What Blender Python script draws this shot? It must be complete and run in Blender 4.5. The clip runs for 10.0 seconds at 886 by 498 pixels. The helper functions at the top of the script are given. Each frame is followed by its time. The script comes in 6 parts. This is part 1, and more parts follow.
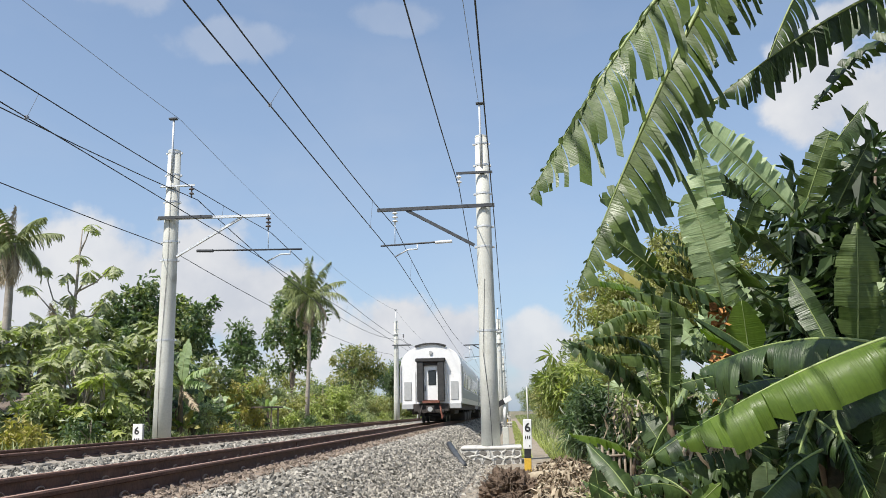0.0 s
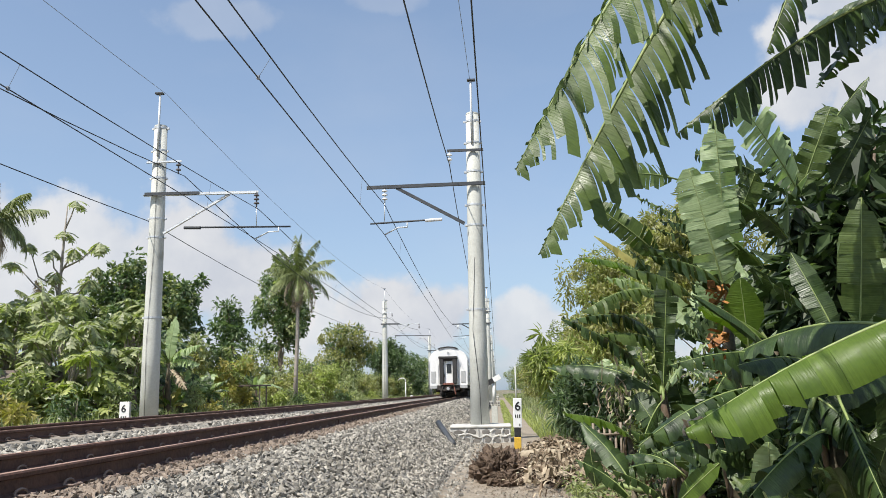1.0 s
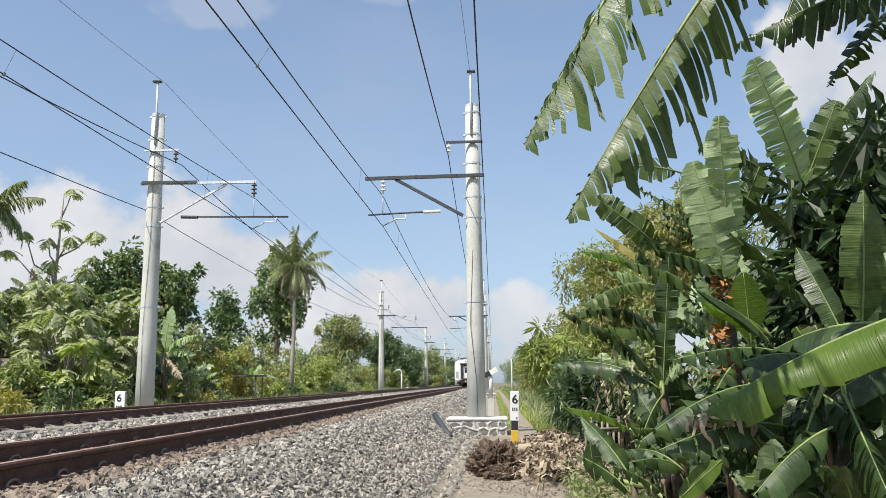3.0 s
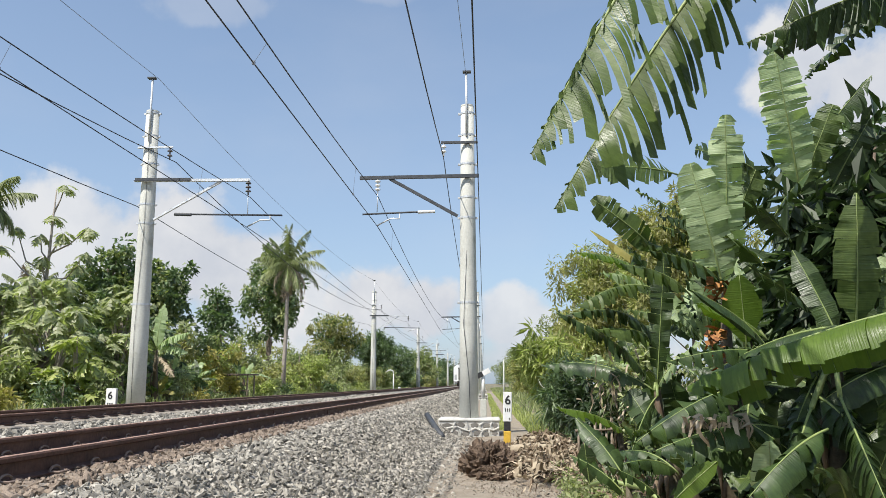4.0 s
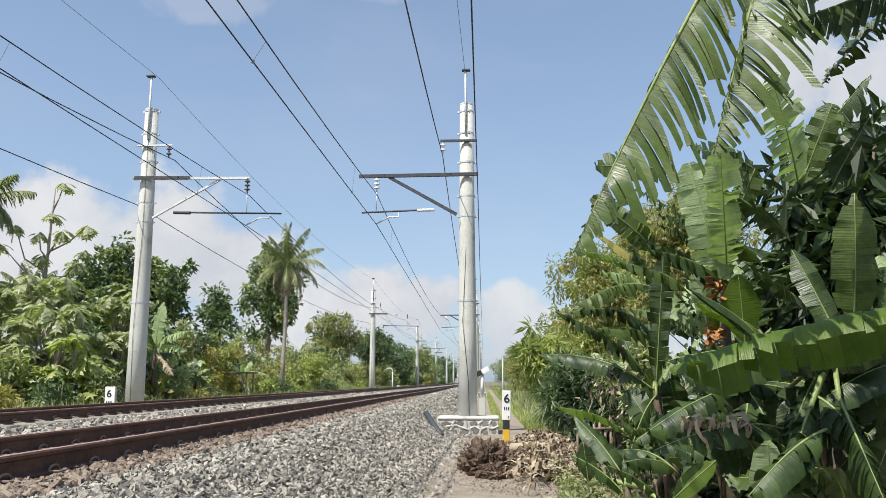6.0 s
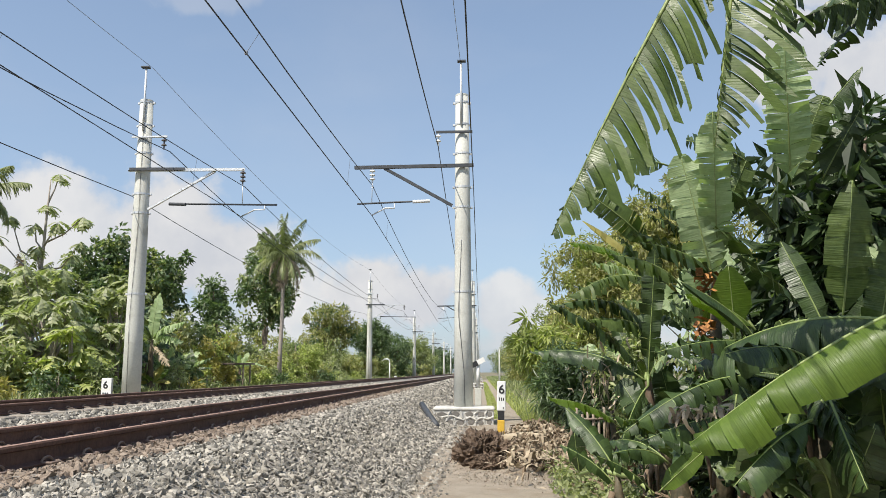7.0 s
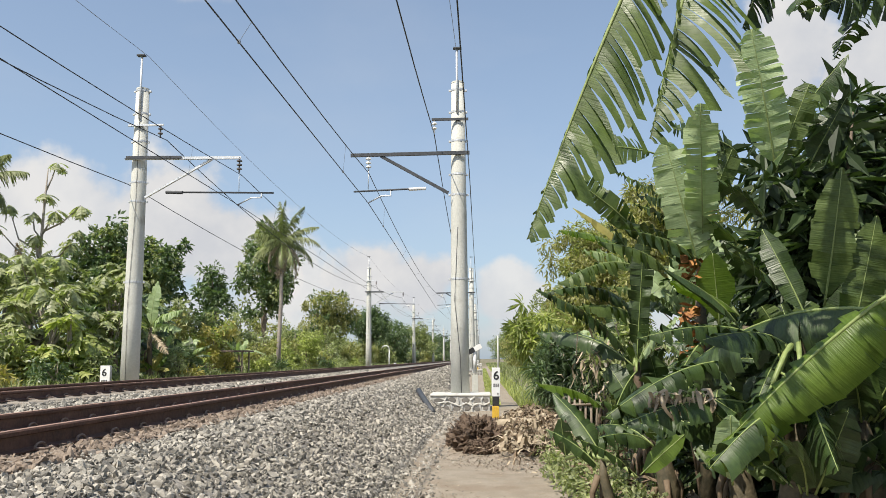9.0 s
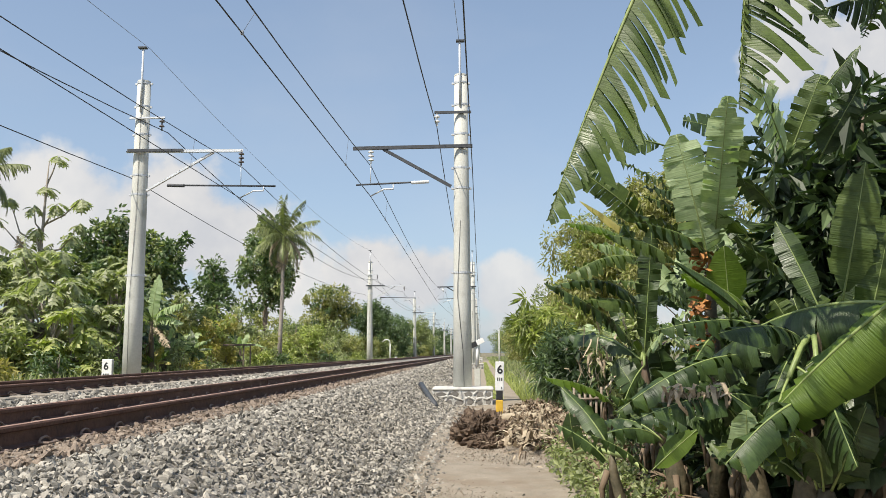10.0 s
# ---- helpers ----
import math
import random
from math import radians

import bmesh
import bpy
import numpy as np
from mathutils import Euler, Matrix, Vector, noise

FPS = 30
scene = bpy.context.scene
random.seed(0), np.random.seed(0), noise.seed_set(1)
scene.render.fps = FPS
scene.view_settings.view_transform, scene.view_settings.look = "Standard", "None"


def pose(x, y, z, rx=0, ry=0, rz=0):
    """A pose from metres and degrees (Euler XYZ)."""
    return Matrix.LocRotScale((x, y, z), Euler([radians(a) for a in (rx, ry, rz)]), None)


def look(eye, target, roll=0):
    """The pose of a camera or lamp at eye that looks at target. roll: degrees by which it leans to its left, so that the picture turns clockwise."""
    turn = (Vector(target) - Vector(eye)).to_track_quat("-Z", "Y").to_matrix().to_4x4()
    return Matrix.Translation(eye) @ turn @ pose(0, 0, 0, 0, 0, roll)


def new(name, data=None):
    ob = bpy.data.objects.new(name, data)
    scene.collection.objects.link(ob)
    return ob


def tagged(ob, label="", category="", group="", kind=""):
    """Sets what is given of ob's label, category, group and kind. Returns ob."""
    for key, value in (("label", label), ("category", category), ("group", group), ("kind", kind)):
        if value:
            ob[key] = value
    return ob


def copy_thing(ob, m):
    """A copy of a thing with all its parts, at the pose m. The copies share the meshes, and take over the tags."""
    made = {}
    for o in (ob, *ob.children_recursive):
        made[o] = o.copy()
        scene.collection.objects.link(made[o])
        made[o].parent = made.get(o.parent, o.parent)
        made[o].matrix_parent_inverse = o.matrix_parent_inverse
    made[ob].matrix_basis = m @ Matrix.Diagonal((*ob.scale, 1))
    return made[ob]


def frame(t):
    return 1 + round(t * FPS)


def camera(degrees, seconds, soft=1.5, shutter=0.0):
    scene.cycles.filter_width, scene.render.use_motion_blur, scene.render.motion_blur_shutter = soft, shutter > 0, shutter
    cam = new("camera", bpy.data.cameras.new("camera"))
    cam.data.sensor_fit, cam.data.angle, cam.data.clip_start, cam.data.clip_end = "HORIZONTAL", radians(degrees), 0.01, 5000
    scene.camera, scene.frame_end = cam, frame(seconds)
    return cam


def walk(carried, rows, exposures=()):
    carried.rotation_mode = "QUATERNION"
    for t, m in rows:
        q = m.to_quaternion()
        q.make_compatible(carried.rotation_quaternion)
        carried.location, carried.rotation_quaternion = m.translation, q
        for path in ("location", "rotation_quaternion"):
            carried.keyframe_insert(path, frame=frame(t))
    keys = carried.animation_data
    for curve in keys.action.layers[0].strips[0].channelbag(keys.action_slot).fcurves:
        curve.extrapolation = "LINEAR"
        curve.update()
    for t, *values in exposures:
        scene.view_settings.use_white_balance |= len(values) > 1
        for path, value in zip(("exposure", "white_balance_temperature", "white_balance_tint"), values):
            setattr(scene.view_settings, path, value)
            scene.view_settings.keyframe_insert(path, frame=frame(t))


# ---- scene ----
cam = camera(57.46, 10.0, soft=0.85)
PATH = [
    (0, (-0.051, 0.650, 1.466), (-0.2013, 2.6045, 1.8628), -1.26),
    (0.5, (-0.066, 0.754, 1.458), (-0.1958, 2.7173, 1.8166), -1.16),
    (1, (-0.107, 0.827, 1.464), (-0.2310, 2.7929, 1.8103), -1.11),
    (1.5, (-0.139, 0.874, 1.467), (-0.2624, 2.8411, 1.8066), -1.18),
    (2, (-0.148, 0.922, 1.474), (-0.2721, 2.8910, 1.8019), -0.98),
    (2.5, (-0.132, 0.910, 1.479), (-0.2572, 2.8792, 1.8056), -0.85),
    (4, (-0.175, 0.928, 1.461), (-0.2749, 2.8982, 1.7899), -0.04),
    (4.5, (-0.173, 0.933, 1.461), (-0.2731, 2.9033, 1.7894), -0.04),
    (5, (-0.177, 0.931, 1.461), (-0.2768, 2.9013, 1.7898), -0.04),
    (5.5, (-0.178, 0.929, 1.464), (-0.2779, 2.8993, 1.7928), -0.01),
    (7, (-0.124, 0.901, 1.478), (-0.2153, 2.8760, 1.7797), -0.11),
    (7.5, (-0.041, 0.842, 1.467), (-0.1330, 2.8189, 1.7556), -0.20),
    (8, (0.000, 0.802, 1.491), (-0.0916, 2.7811, 1.7648), -0.20),
    (8.5, (0.011, 0.789, 1.485), (-0.0811, 2.7679, 1.7597), -0.29),
    (9, (-0.012, 0.814, 1.475), (-0.1032, 2.7936, 1.7447), -0.30),
    (9.5, (-0.043, 0.836, 1.477), (-0.1342, 2.8175, 1.7328), -0.27),
    (10, (-0.081, 0.899, 1.474), (-0.1736, 2.8805, 1.7291), -0.23),
]
EXPOSURE = 0.3
# the camera's white balance drifts a little warmer after six seconds
walk(cam, [(t, look(eye, target, roll)) for t, eye, target, roll in PATH],
     [(0, EXPOSURE, 6500, 10), (5.7, EXPOSURE, 6520, 10), (7, EXPOSURE, 6700, 10), (8.5, EXPOSURE, 6850, 10), (10, EXPOSURE, 6850, 10)])

# ---- world and sun ----
SUN_TO = Vector((-0.46, -0.58, 1.1)).normalized()
world = bpy.data.worlds.new("world")
scene.world = world
world.use_nodes = True


def sky_world():
    nt = world.node_tree
    nt.nodes.clear()
    N, L = nt.nodes.new, nt.links.new
    out, bg, sky = N("ShaderNodeOutputWorld"), N("ShaderNodeBackground"), N("ShaderNodeTexSky")
    sky.sky_type, sky.sun_disc = "NISHITA", False
    sky.sun_elevation = math.asin(SUN_TO.z)
    sky.sun_rotation = math.atan2(SUN_TO.x, SUN_TO.y)
    sky.altitude, sky.air_density, sky.dust_density, sky.ozone_density = 100, 1.0, 1.2, 1.6
    bg.inputs["Strength"].default_value = 0.137
    tc = N("ShaderNodeTexCoord")
    sep = N("ShaderNodeSeparateXYZ")
    L(tc.outputs["Generated"], sep.inputs[0])

    def m(op, a, b=None, c=None):
        n = N("ShaderNodeMath")
        n.operation = op
        for i, v in enumerate((a, b, c)):
            if v is None:
                continue
            if isinstance(v, (int, float)):
                n.inputs[i].default_value = v
            else:
                L(v, n.inputs[i])
        return n.outputs[0]
    az = m("ARCTAN2", sep.outputs[0], sep.outputs[1])
    el = m("ARCSINE", sep.outputs[2])
    big = N("ShaderNodeTexNoise")
    big.inputs["Scale"].default_value, big.inputs["Detail"].default_value, big.inputs["Roughness"].default_value = 10, 9, 0.55
    L(tc.outputs["Generated"], big.inputs["Vector"])
    soft = N("ShaderNodeTexNoise")
    soft.inputs["Scale"].default_value, soft.inputs["Detail"].default_value = 3.5, 6
    mp = N("ShaderNodeMapping")
    mp.inputs["Scale"].default_value = (1, 1, 2.2)
    L(tc.outputs["Generated"], mp.inputs[0])
    L(mp.outputs[0], soft.inputs["Vector"])
    cover = None
    # cumulus banks: azimuth, elevation, half widths (degrees), density
    for a, e, ra, re, k in ((-21.0, 8.6, 6.0, 5.4, 1.0), (-18.0, 7.4, 6.5, 4.8, 1.0), (-15.5, 6.0, 5.0, 4.2, .9), (-28, 8.0, 6.5, 5.0, .92), (-33, 8.5, 4.5, 5.2, .95),
                            (-13, 3.5, 13, 4, .75), (-7.5, 5.6, 4.5, 2.9, 1.0), (-4, 5.0, 4.0, 3.0, 1.0), (1.8, 4.2, 3.6, 2.6, .85), (6, 2.2, 9, 2.6, .7),
                            (22.0, 19.5, 3.8, 4.4, .95), (26.0, 18.0, 5.0, 4.0, .97), (32, 16, 8, 5, .95), (24.5, 24.0, 3.0, 1.6, .8), (-19.5, 25.2, 5.5, 1.7, .26),
                            (-28, 27.5, 5, 1.8, .3), (-8, 27.5, 3.5, 1.4, .2), (60, 9, 30, 6, .8), (-75, 9, 35, 6, .8), (150, 10, 60, 7, .8)):
        dx = m("DIVIDE", m("SUBTRACT", az, radians(a)), radians(ra))
        dy = m("DIVIDE", m("SUBTRACT", el, radians(e)), radians(re))
        d = m("SQRT", m("ADD", m("MULTIPLY", dx, dx), m("MULTIPLY", dy, dy)))
        d = m("ADD", d, m("MULTIPLY", m("SUBTRACT", big.outputs["Fac"], 0.5), 2.0))
        mr = N("ShaderNodeMapRange")
        mr.interpolation_type = "SMOOTHSTEP"
        mr.inputs["From Min"].default_value, mr.inputs["From Max"].default_value = 1.0, 0.62
        mr.inputs["To Max"].default_value = k
        L(d, mr.inputs["Value"])
        cover = mr.outputs[0] if cover is None else m("MAXIMUM", cover, mr.outputs[0])
    thin = N("ShaderNodeMapRange")
    thin.inputs["From Min"].default_value, thin.inputs["From Max"].default_value, thin.inputs["To Max"].default_value = 0.50, 0.85, 0.15
    L(soft.outputs["Fac"], thin.inputs["Value"])
    haze = N("ShaderNodeMapRange")
    haze.inputs["From Min"].default_value, haze.inputs["From Max"].default_value, haze.inputs["To Min"].default_value, haze.inputs["To Max"].default_value = 0.55, -0.02, 0.22, 0.62
    L(el, haze.inputs["Value"])
    cover = m("MAXIMUM", cover, thin.outputs[0])
    shade = N("ShaderNodeMapRange")
    shade.inputs["From Min"].default_value, shade.inputs["From Max"].default_value = 0.35, 0.65
    L(big.outputs["Fac"], shade.inputs["Value"])
    white = N("ShaderNodeMix")
    white.data_type = "RGBA"
    white.inputs["A"].default_value, white.inputs["B"].default_value = (4.75, 4.8, 4.9, 1), (3.65, 3.85, 4.25, 1)
    L(shade.outputs[0], white.inputs["Factor"])
    pale = N("ShaderNodeMix")
    pale.data_type = "RGBA"
    pale.inputs["B"].default_value = (2.45, 3.25, 4.4, 1)
    L(haze.outputs[0], pale.inputs["Factor"])
    L(sky.outputs[0], pale.inputs["A"])
    mix = N("ShaderNodeMix")
    mix.data_type = "RGBA"
    L(cover, mix.inputs["Factor"])
    L(pale.outputs["Result"], mix.inputs["A"])
    L(white.outputs["Result"], mix.inputs["B"])
    L(mix.outputs["Result"], bg.inputs["Color"])
    L(bg.outputs[0], out.inputs[0])


sky_world()
sun = new("sun", bpy.data.lights.new("sun", "SUN"))
sun.data.energy, sun.data.angle, sun.data.color = 5.0, radians(0.5), (1.0, 0.95, 0.87)
sun.matrix_world = look((0, 0, 30), tuple(Vector((0, 0, 30)) - SUN_TO))


# ---- materials ----
def material(name, dark, light, scale=3.0, rough=0.85, bump=0.3, fine=6.0, metal=0.0, island=0.0, objects=0.0, trans=0.0,
             spots=None, spot_at=0.62, spot_scale=2.0, gloss=0.5):
    """Two-scale noise between two colours, stains with a colour of their own, bump; variation by piece."""
    mt = bpy.data.materials.new(name)
    mt.use_nodes = True
    nt = mt.node_tree
    N, L = nt.nodes.new, nt.links.new
    b, out = nt.nodes["Principled BSDF"], nt.nodes["Material Output"]
    tc = N("ShaderNodeTexCoord")
    n1, n2 = N("ShaderNodeTexNoise"), N("ShaderNodeTexNoise")
    for n, s in ((n1, scale), (n2, scale * fine)):
        n.inputs["Scale"].default_value, n.inputs["Detail"].default_value = s, 5
        L(tc.outputs["Object"], n.inputs["Vector"])
    add = N("ShaderNodeMath")
    add.operation = "ADD"
    L(n1.outputs["Fac"], add.inputs[0])
    L(n2.outputs["Fac"], add.inputs[1])
    rng = N("ShaderNodeMapRange")
    rng.inputs["From Min"].default_value, rng.inputs["From Max"].default_value = 0.72, 1.28
    L(add.outputs[0], rng.inputs["Value"])
    fac = rng.outputs[0]
    mix = N("ShaderNodeMix")
    mix.data_type = "RGBA"
    mix.inputs["A"].default_value, mix.inputs["B"].default_value = (*dark, 1), (*light, 1)
    if island or objects:
        if island:
            r = N("ShaderNodeNewGeometry").outputs["Random Per Island"]
        else:
            r = N("ShaderNodeObjectInfo").outputs["Random"]
        blend = N("ShaderNodeMix")
        blend.inputs["Factor"].default_value = island or objects
        L(fac, blend.inputs["A"])
        L(r, blend.inputs["B"])
        fac = blend.outputs["Result"]
    L(fac, mix.inputs["Factor"])
    col = mix.outputs["Result"]
    if spots:
        n3 = N("ShaderNodeTexNoise")
        n3.inputs["Scale"].default_value, n3.inputs["Detail"].default_value = spot_scale, 7
        L(tc.outputs["Object"], n3.inputs["Vector"])
        sr = N("ShaderNodeMapRange")
        sr.inputs["From Min"].default_value, sr.inputs["From Max"].default_value = spot_at, spot_at + 0.12
        L(n3.outputs["Fac"], sr.inputs["Value"])
        mx = N("ShaderNodeMix")
        mx.data_type = "RGBA"
        mx.inputs["B"].default_value = (*spots, 1)
        L(sr.outputs[0], mx.inputs["Factor"])
        L(col, mx.inputs["A"])
        col = mx.outputs["Result"]
    L(col, b.inputs["Base Color"])
    b.inputs["Roughness"].default_value, b.inputs["Metallic"].default_value = rough, metal
    b.inputs["Specular IOR Level"].default_value = gloss
    if bump:
        bp = N("ShaderNodeBump")
        bp.inputs["Strength"].default_value, bp.inputs["Distance"].default_value = bump, 0.02
        L(n2.outputs["Fac"], bp.inputs["Height"])
        L(bp.outputs[0], b.inputs["Normal"])
    if trans:
        t = N("ShaderNodeBsdfTranslucent")
        gain = N("ShaderNodeMix")
        gain.data_type, gain.blend_type = "RGBA", "MULTIPLY"
        gain.inputs["Factor"].default_value = 1
        gain.inputs["B"].default_value = (1.3, 1.55, 0.6, 1)
        L(col, gain.inputs["A"])
        L(gain.outputs["Result"], t.inputs["Color"])
        ms = N("ShaderNodeMixShader")
        ms.inputs[0].default_value = trans
        L(b.outputs[0], ms.inputs[1])
        L(t.outputs[0], ms.inputs[2])
        L(ms.outputs[0], out.inputs[0])
    return mt


SOIL = material("soil", (.16, .12, .08), (.30, .25, .17), 0.8, bump=.5, spots=(.085, .105, .045), spot_scale=.5, spot_at=.46)
DUST = material("dusty_path", (.235, .20, .15), (.35, .30, .235), 3.2, bump=.9, fine=22, spots=(.25, .20, .145), spot_scale=1.5, spot_at=.52)
GRAVEL = material("gravel", (.085, .078, .066), (.33, .305, .265), 9, bump=1.0, fine=3)
STONE = material("ballast_stone", (.055, .052, .044), (.50, .465, .395), 14, bump=.4, island=.82, rough=.8)
STONE_RUST = material("rusty_stone", (.11, .080, .058), (.34, .275, .215), 14, bump=.4, island=.7)
RUST = material("rusty_rail", (.060, .029, .021), (.135, .066, .044), 5, rough=.75, bump=.25, spots=(.17, .09, .06), spot_at=.6)
CLIPSTEEL = material("rusty_clip", (.15, .105, .08), (.26, .19, .15), 9, rough=.7, bump=.2)
RAILTOP = material("worn_rail_head", (.26, .155, .11), (.40, .25, .18), 4, rough=.6, bump=.05)
CONCRETE = material("mast_concrete", (.46, .465, .42), (.59, .595, .545), 1.3, rough=.85, bump=.15, fine=18, spots=(.37, .36, .31), spot_scale=1.5, spot_at=.6)
SLEEPER = material("sleeper_concrete", (.17, .15, .125), (.28, .25, .21), 4, bump=.3, objects=.5)
MORTAR = material("white_mortar", (.46, .45, .41), (.60, .59, .55), 6, bump=.3)
FIELDSTONE = material("field_stone", (.11, .105, .095), (.24, .225, .20), 5, bump=.5, objects=.6)
STEEL = material("dark_steel", (.028, .032, .038), (.065, .072, .080), 6, rough=.6, metal=.0, bump=.1)
GALV = material("galvanised_steel", (.48, .50, .51), (.66, .68, .69), 6, rough=.5, metal=.4, bump=.08)
PORCELAIN = material("porcelain", (.60, .61, .60), (.72, .73, .72), 5, rough=.25, bump=0)
BROWNPORC = material("dark_porcelain", (.07, .06, .06), (.13, .12, .12), 5, rough=.25, bump=0)
WIRE = material("wire", (.018, .020, .024), (.04, .042, .046), 5, rough=.6, bump=0, metal=.2)
WIREPALE = material("pale_wire", (.20, .22, .25), (.30, .32, .35), 5, rough=.5, bump=0, metal=.3)
WHITE = material("white_paint", (.74, .74, .72), (.84, .84, .82), 2.5, rough=.5, bump=.06)
TRAINWHITE = material("coach_white", (.76, .765, .76), (.84, .845, .84), 1.2, rough=.4, bump=.03, spots=(.66, .65, .62), spot_scale=1.2, spot_at=.62)
BLACK = material("black_paint", (.015, .015, .016), (.035, .035, .036), 4, rough=.55, bump=.08)
YELLOW = material("yellow_paint", (.55, .33, .03), (.70, .45, .06), 6, rough=.6, bump=.12, spots=(.35, .22, .07), spot_at=.6)
RUBBER = material("dark_rubber", (.022, .022, .023), (.05, .05, .05), 8, rough=.8, bump=.2)
GREY = material("grey_panel", (.36, .37, .37), (.46, .47, .47), 7, rough=.5, bump=.1)
UNDER = material("underframe_grime", (.025, .022, .020), (.06, .052, .046), 5, rough=.85, bump=.3)
REDCAST = material("red_lead", (.14, .05, .035), (.22, .09, .06), 6, rough=.8, bump=.2)
GLASS = material("dark_glass", (.015, .020, .025), (.03, .035, .04), 2, rough=.08, bump=0)
BARK = material("bark", (.13, .10, .075), (.27, .22, .17), 5, bump=.6)
PALEBARK = material("pale_bark", (.24, .21, .18), (.40, .36, .31), 5, bump=.4)
LEAF_DARK = material("dark_leaf", (.035, .068, .030), (.20, .27, .13), 1.2, rough=.42, bump=0, island=.75, trans=.30)
# the deep shade under the bananas is put into this leaf colour
LEAF_SHADED = material("deep_shade_leaf", (.010, .024, .008), (.050, .082, .026), 1.2, rough=.5, bump=0, island=.6, trans=.2)
LEAF_MID = material("mid_leaf", (.075, .104, .042), (.44, .47, .24), 1.2, rough=.45, bump=0, island=.75, trans=.36)
LEAF_LIGHT = material("light_leaf", (.16, .20, .060), (.52, .55, .21), 1.2, rough=.45, bump=0, island=.75, trans=.36)
LEAF_OLIVE = material("olive_leaf", (.14, .165, .085), (.55, .57, .35), 1.2, rough=.42, bump=0, island=.75, trans=.36)
LEAF_HEDGE = material("dry_olive_leaf", (.15, .155, .060), (.47, .45, .20), 1.2, rough=.5, bump=0, island=.7, trans=.38)
LEAF_PALM = material("palm_leaf", (.060, .085, .030), (.30, .33, .14), 1.2, rough=.5, bump=0, island=.6, trans=.2)
LEAF_DRY = material("dry_leaf", (.19, .145, .09), (.50, .42, .30), 3, rough=.8, bump=.2, island=.6)
LEAF_GOLD = material("yellow_leaf", (.24, .21, .05), (.42, .37, .12), 2, rough=.6, bump=0, island=.6, trans=.3)


def blade_material(name, dark, light, trans, rough=.34):
    """Banana blade: fine parallel veins across the midrib, mottled green, glossy and a little see-through."""
    mt = material(name, dark, light, 3.5, rough=rough, bump=0, fine=7, island=.5, trans=trans, gloss=.5, spots=tuple(min(1, 1.5 * c + .02) for c in light), spot_scale=2.2, spot_at=.68)
    nt = mt.node_tree
    N, L = nt.nodes.new, nt.links.new
    b = nt.nodes["Principled BSDF"]
    tc, mp, nz, bp = N("ShaderNodeTexCoord"), N("ShaderNodeMapping"), N("ShaderNodeTexNoise"), N("ShaderNodeBump")
    mp.inputs["Scale"].default_value = (3, 95, 3)
    nz.inputs["Scale"].default_value, nz.inputs["Detail"].default_value = 1.0, 3
    bp.inputs["Strength"].default_value, bp.inputs["Distance"].default_value = .30, .02
    L(tc.outputs["Object"], mp.inputs[0])
    L(mp.outputs[0], nz.inputs["Vector"])
    L(nz.outputs["Fac"], bp.inputs["Height"])
    L(bp.outputs[0], b.inputs["Normal"])
    # paler veins in the colour, waxy patches in the gloss
    vr, vein = N("ShaderNodeMapRange"), N("ShaderNodeMix")
    vr.inputs["From Min"].default_value, vr.inputs["From Max"].default_value = .3, .7
    vr.inputs["To Min"].default_value, vr.inputs["To Max"].default_value = .87, 1.14
    vein.data_type, vein.blend_type = "RGBA", "MULTIPLY"
    vein.inputs["Factor"].default_value = 1
    base = b.inputs["Base Color"].links[0].from_socket
    L(nz.outputs["Fac"], vr.inputs["Value"])
    L(base, vein.inputs["A"])
    L(vr.outputs[0], vein.inputs["B"])
    L(vein.outputs["Result"], b.inputs["Base Color"])
    wax, wr = N("ShaderNodeTexNoise"), N("ShaderNodeMapRange")
    wax.inputs["Scale"].default_value, wax.inputs["Detail"].default_value = 5, 4
    wr.inputs["From Min"].default_value, wr.inputs["From Max"].default_value = .35, .65
    wr.inputs["To Min"].default_value, wr.inputs["To Max"].default_value = rough - .12, rough + .16
    L(tc.outputs["Object"], wax.inputs["Vector"])
    L(wax.outputs["Fac"], wr.inputs["Value"])
    L(wr.outputs[0], b.inputs["Roughness"])
    return mt


# darkest blade: shade inside the clump is put into its colour
BANANA_SHADED = blade_material("banana_leaf", (.013, .028, .008), (.062, .104, .026), .10, .42)
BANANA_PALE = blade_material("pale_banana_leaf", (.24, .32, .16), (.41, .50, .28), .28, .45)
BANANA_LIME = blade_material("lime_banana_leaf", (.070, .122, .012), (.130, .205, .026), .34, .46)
# same green blade made brighter, sunlight put into its colour
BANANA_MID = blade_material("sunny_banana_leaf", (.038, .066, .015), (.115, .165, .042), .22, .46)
MIDRIB = material("midrib", (.17, .23, .07), (.28, .34, .12), 6, rough=.5, bump=.1)
STEM = material("banana_stem", (.050, .045, .024), (.145, .115, .068), 4, rough=.7, bump=.4, spots=(.09, .055, .035), spot_scale=3, spot_at=.52)
DRYDARK = material("dark_withered_leaf", (.085, .058, .036), (.24, .175, .11), 4, rough=.8, bump=.3, island=.5)
DRYBRACT = material("orange_dry_sheath", (.16, .055, .016), (.42, .20, .05), 9, rough=.7, bump=.4)
THATCH = material("old_roof_tile", (.085, .065, .055), (.19, .15, .13), 4, bump=.6)
PLASTER = material("weathered_plaster", (.20, .27, .28), (.34, .42, .42), 1.5, bump=.2)
BAMBOO = material("bamboo", (.15, .12, .09), (.27, .22, .16), 4, rough=.6, bump=.2)
HEAPSOIL = material("root_mass", (.07, .045, .03), (.17, .12, .08), 7, bump=.8)


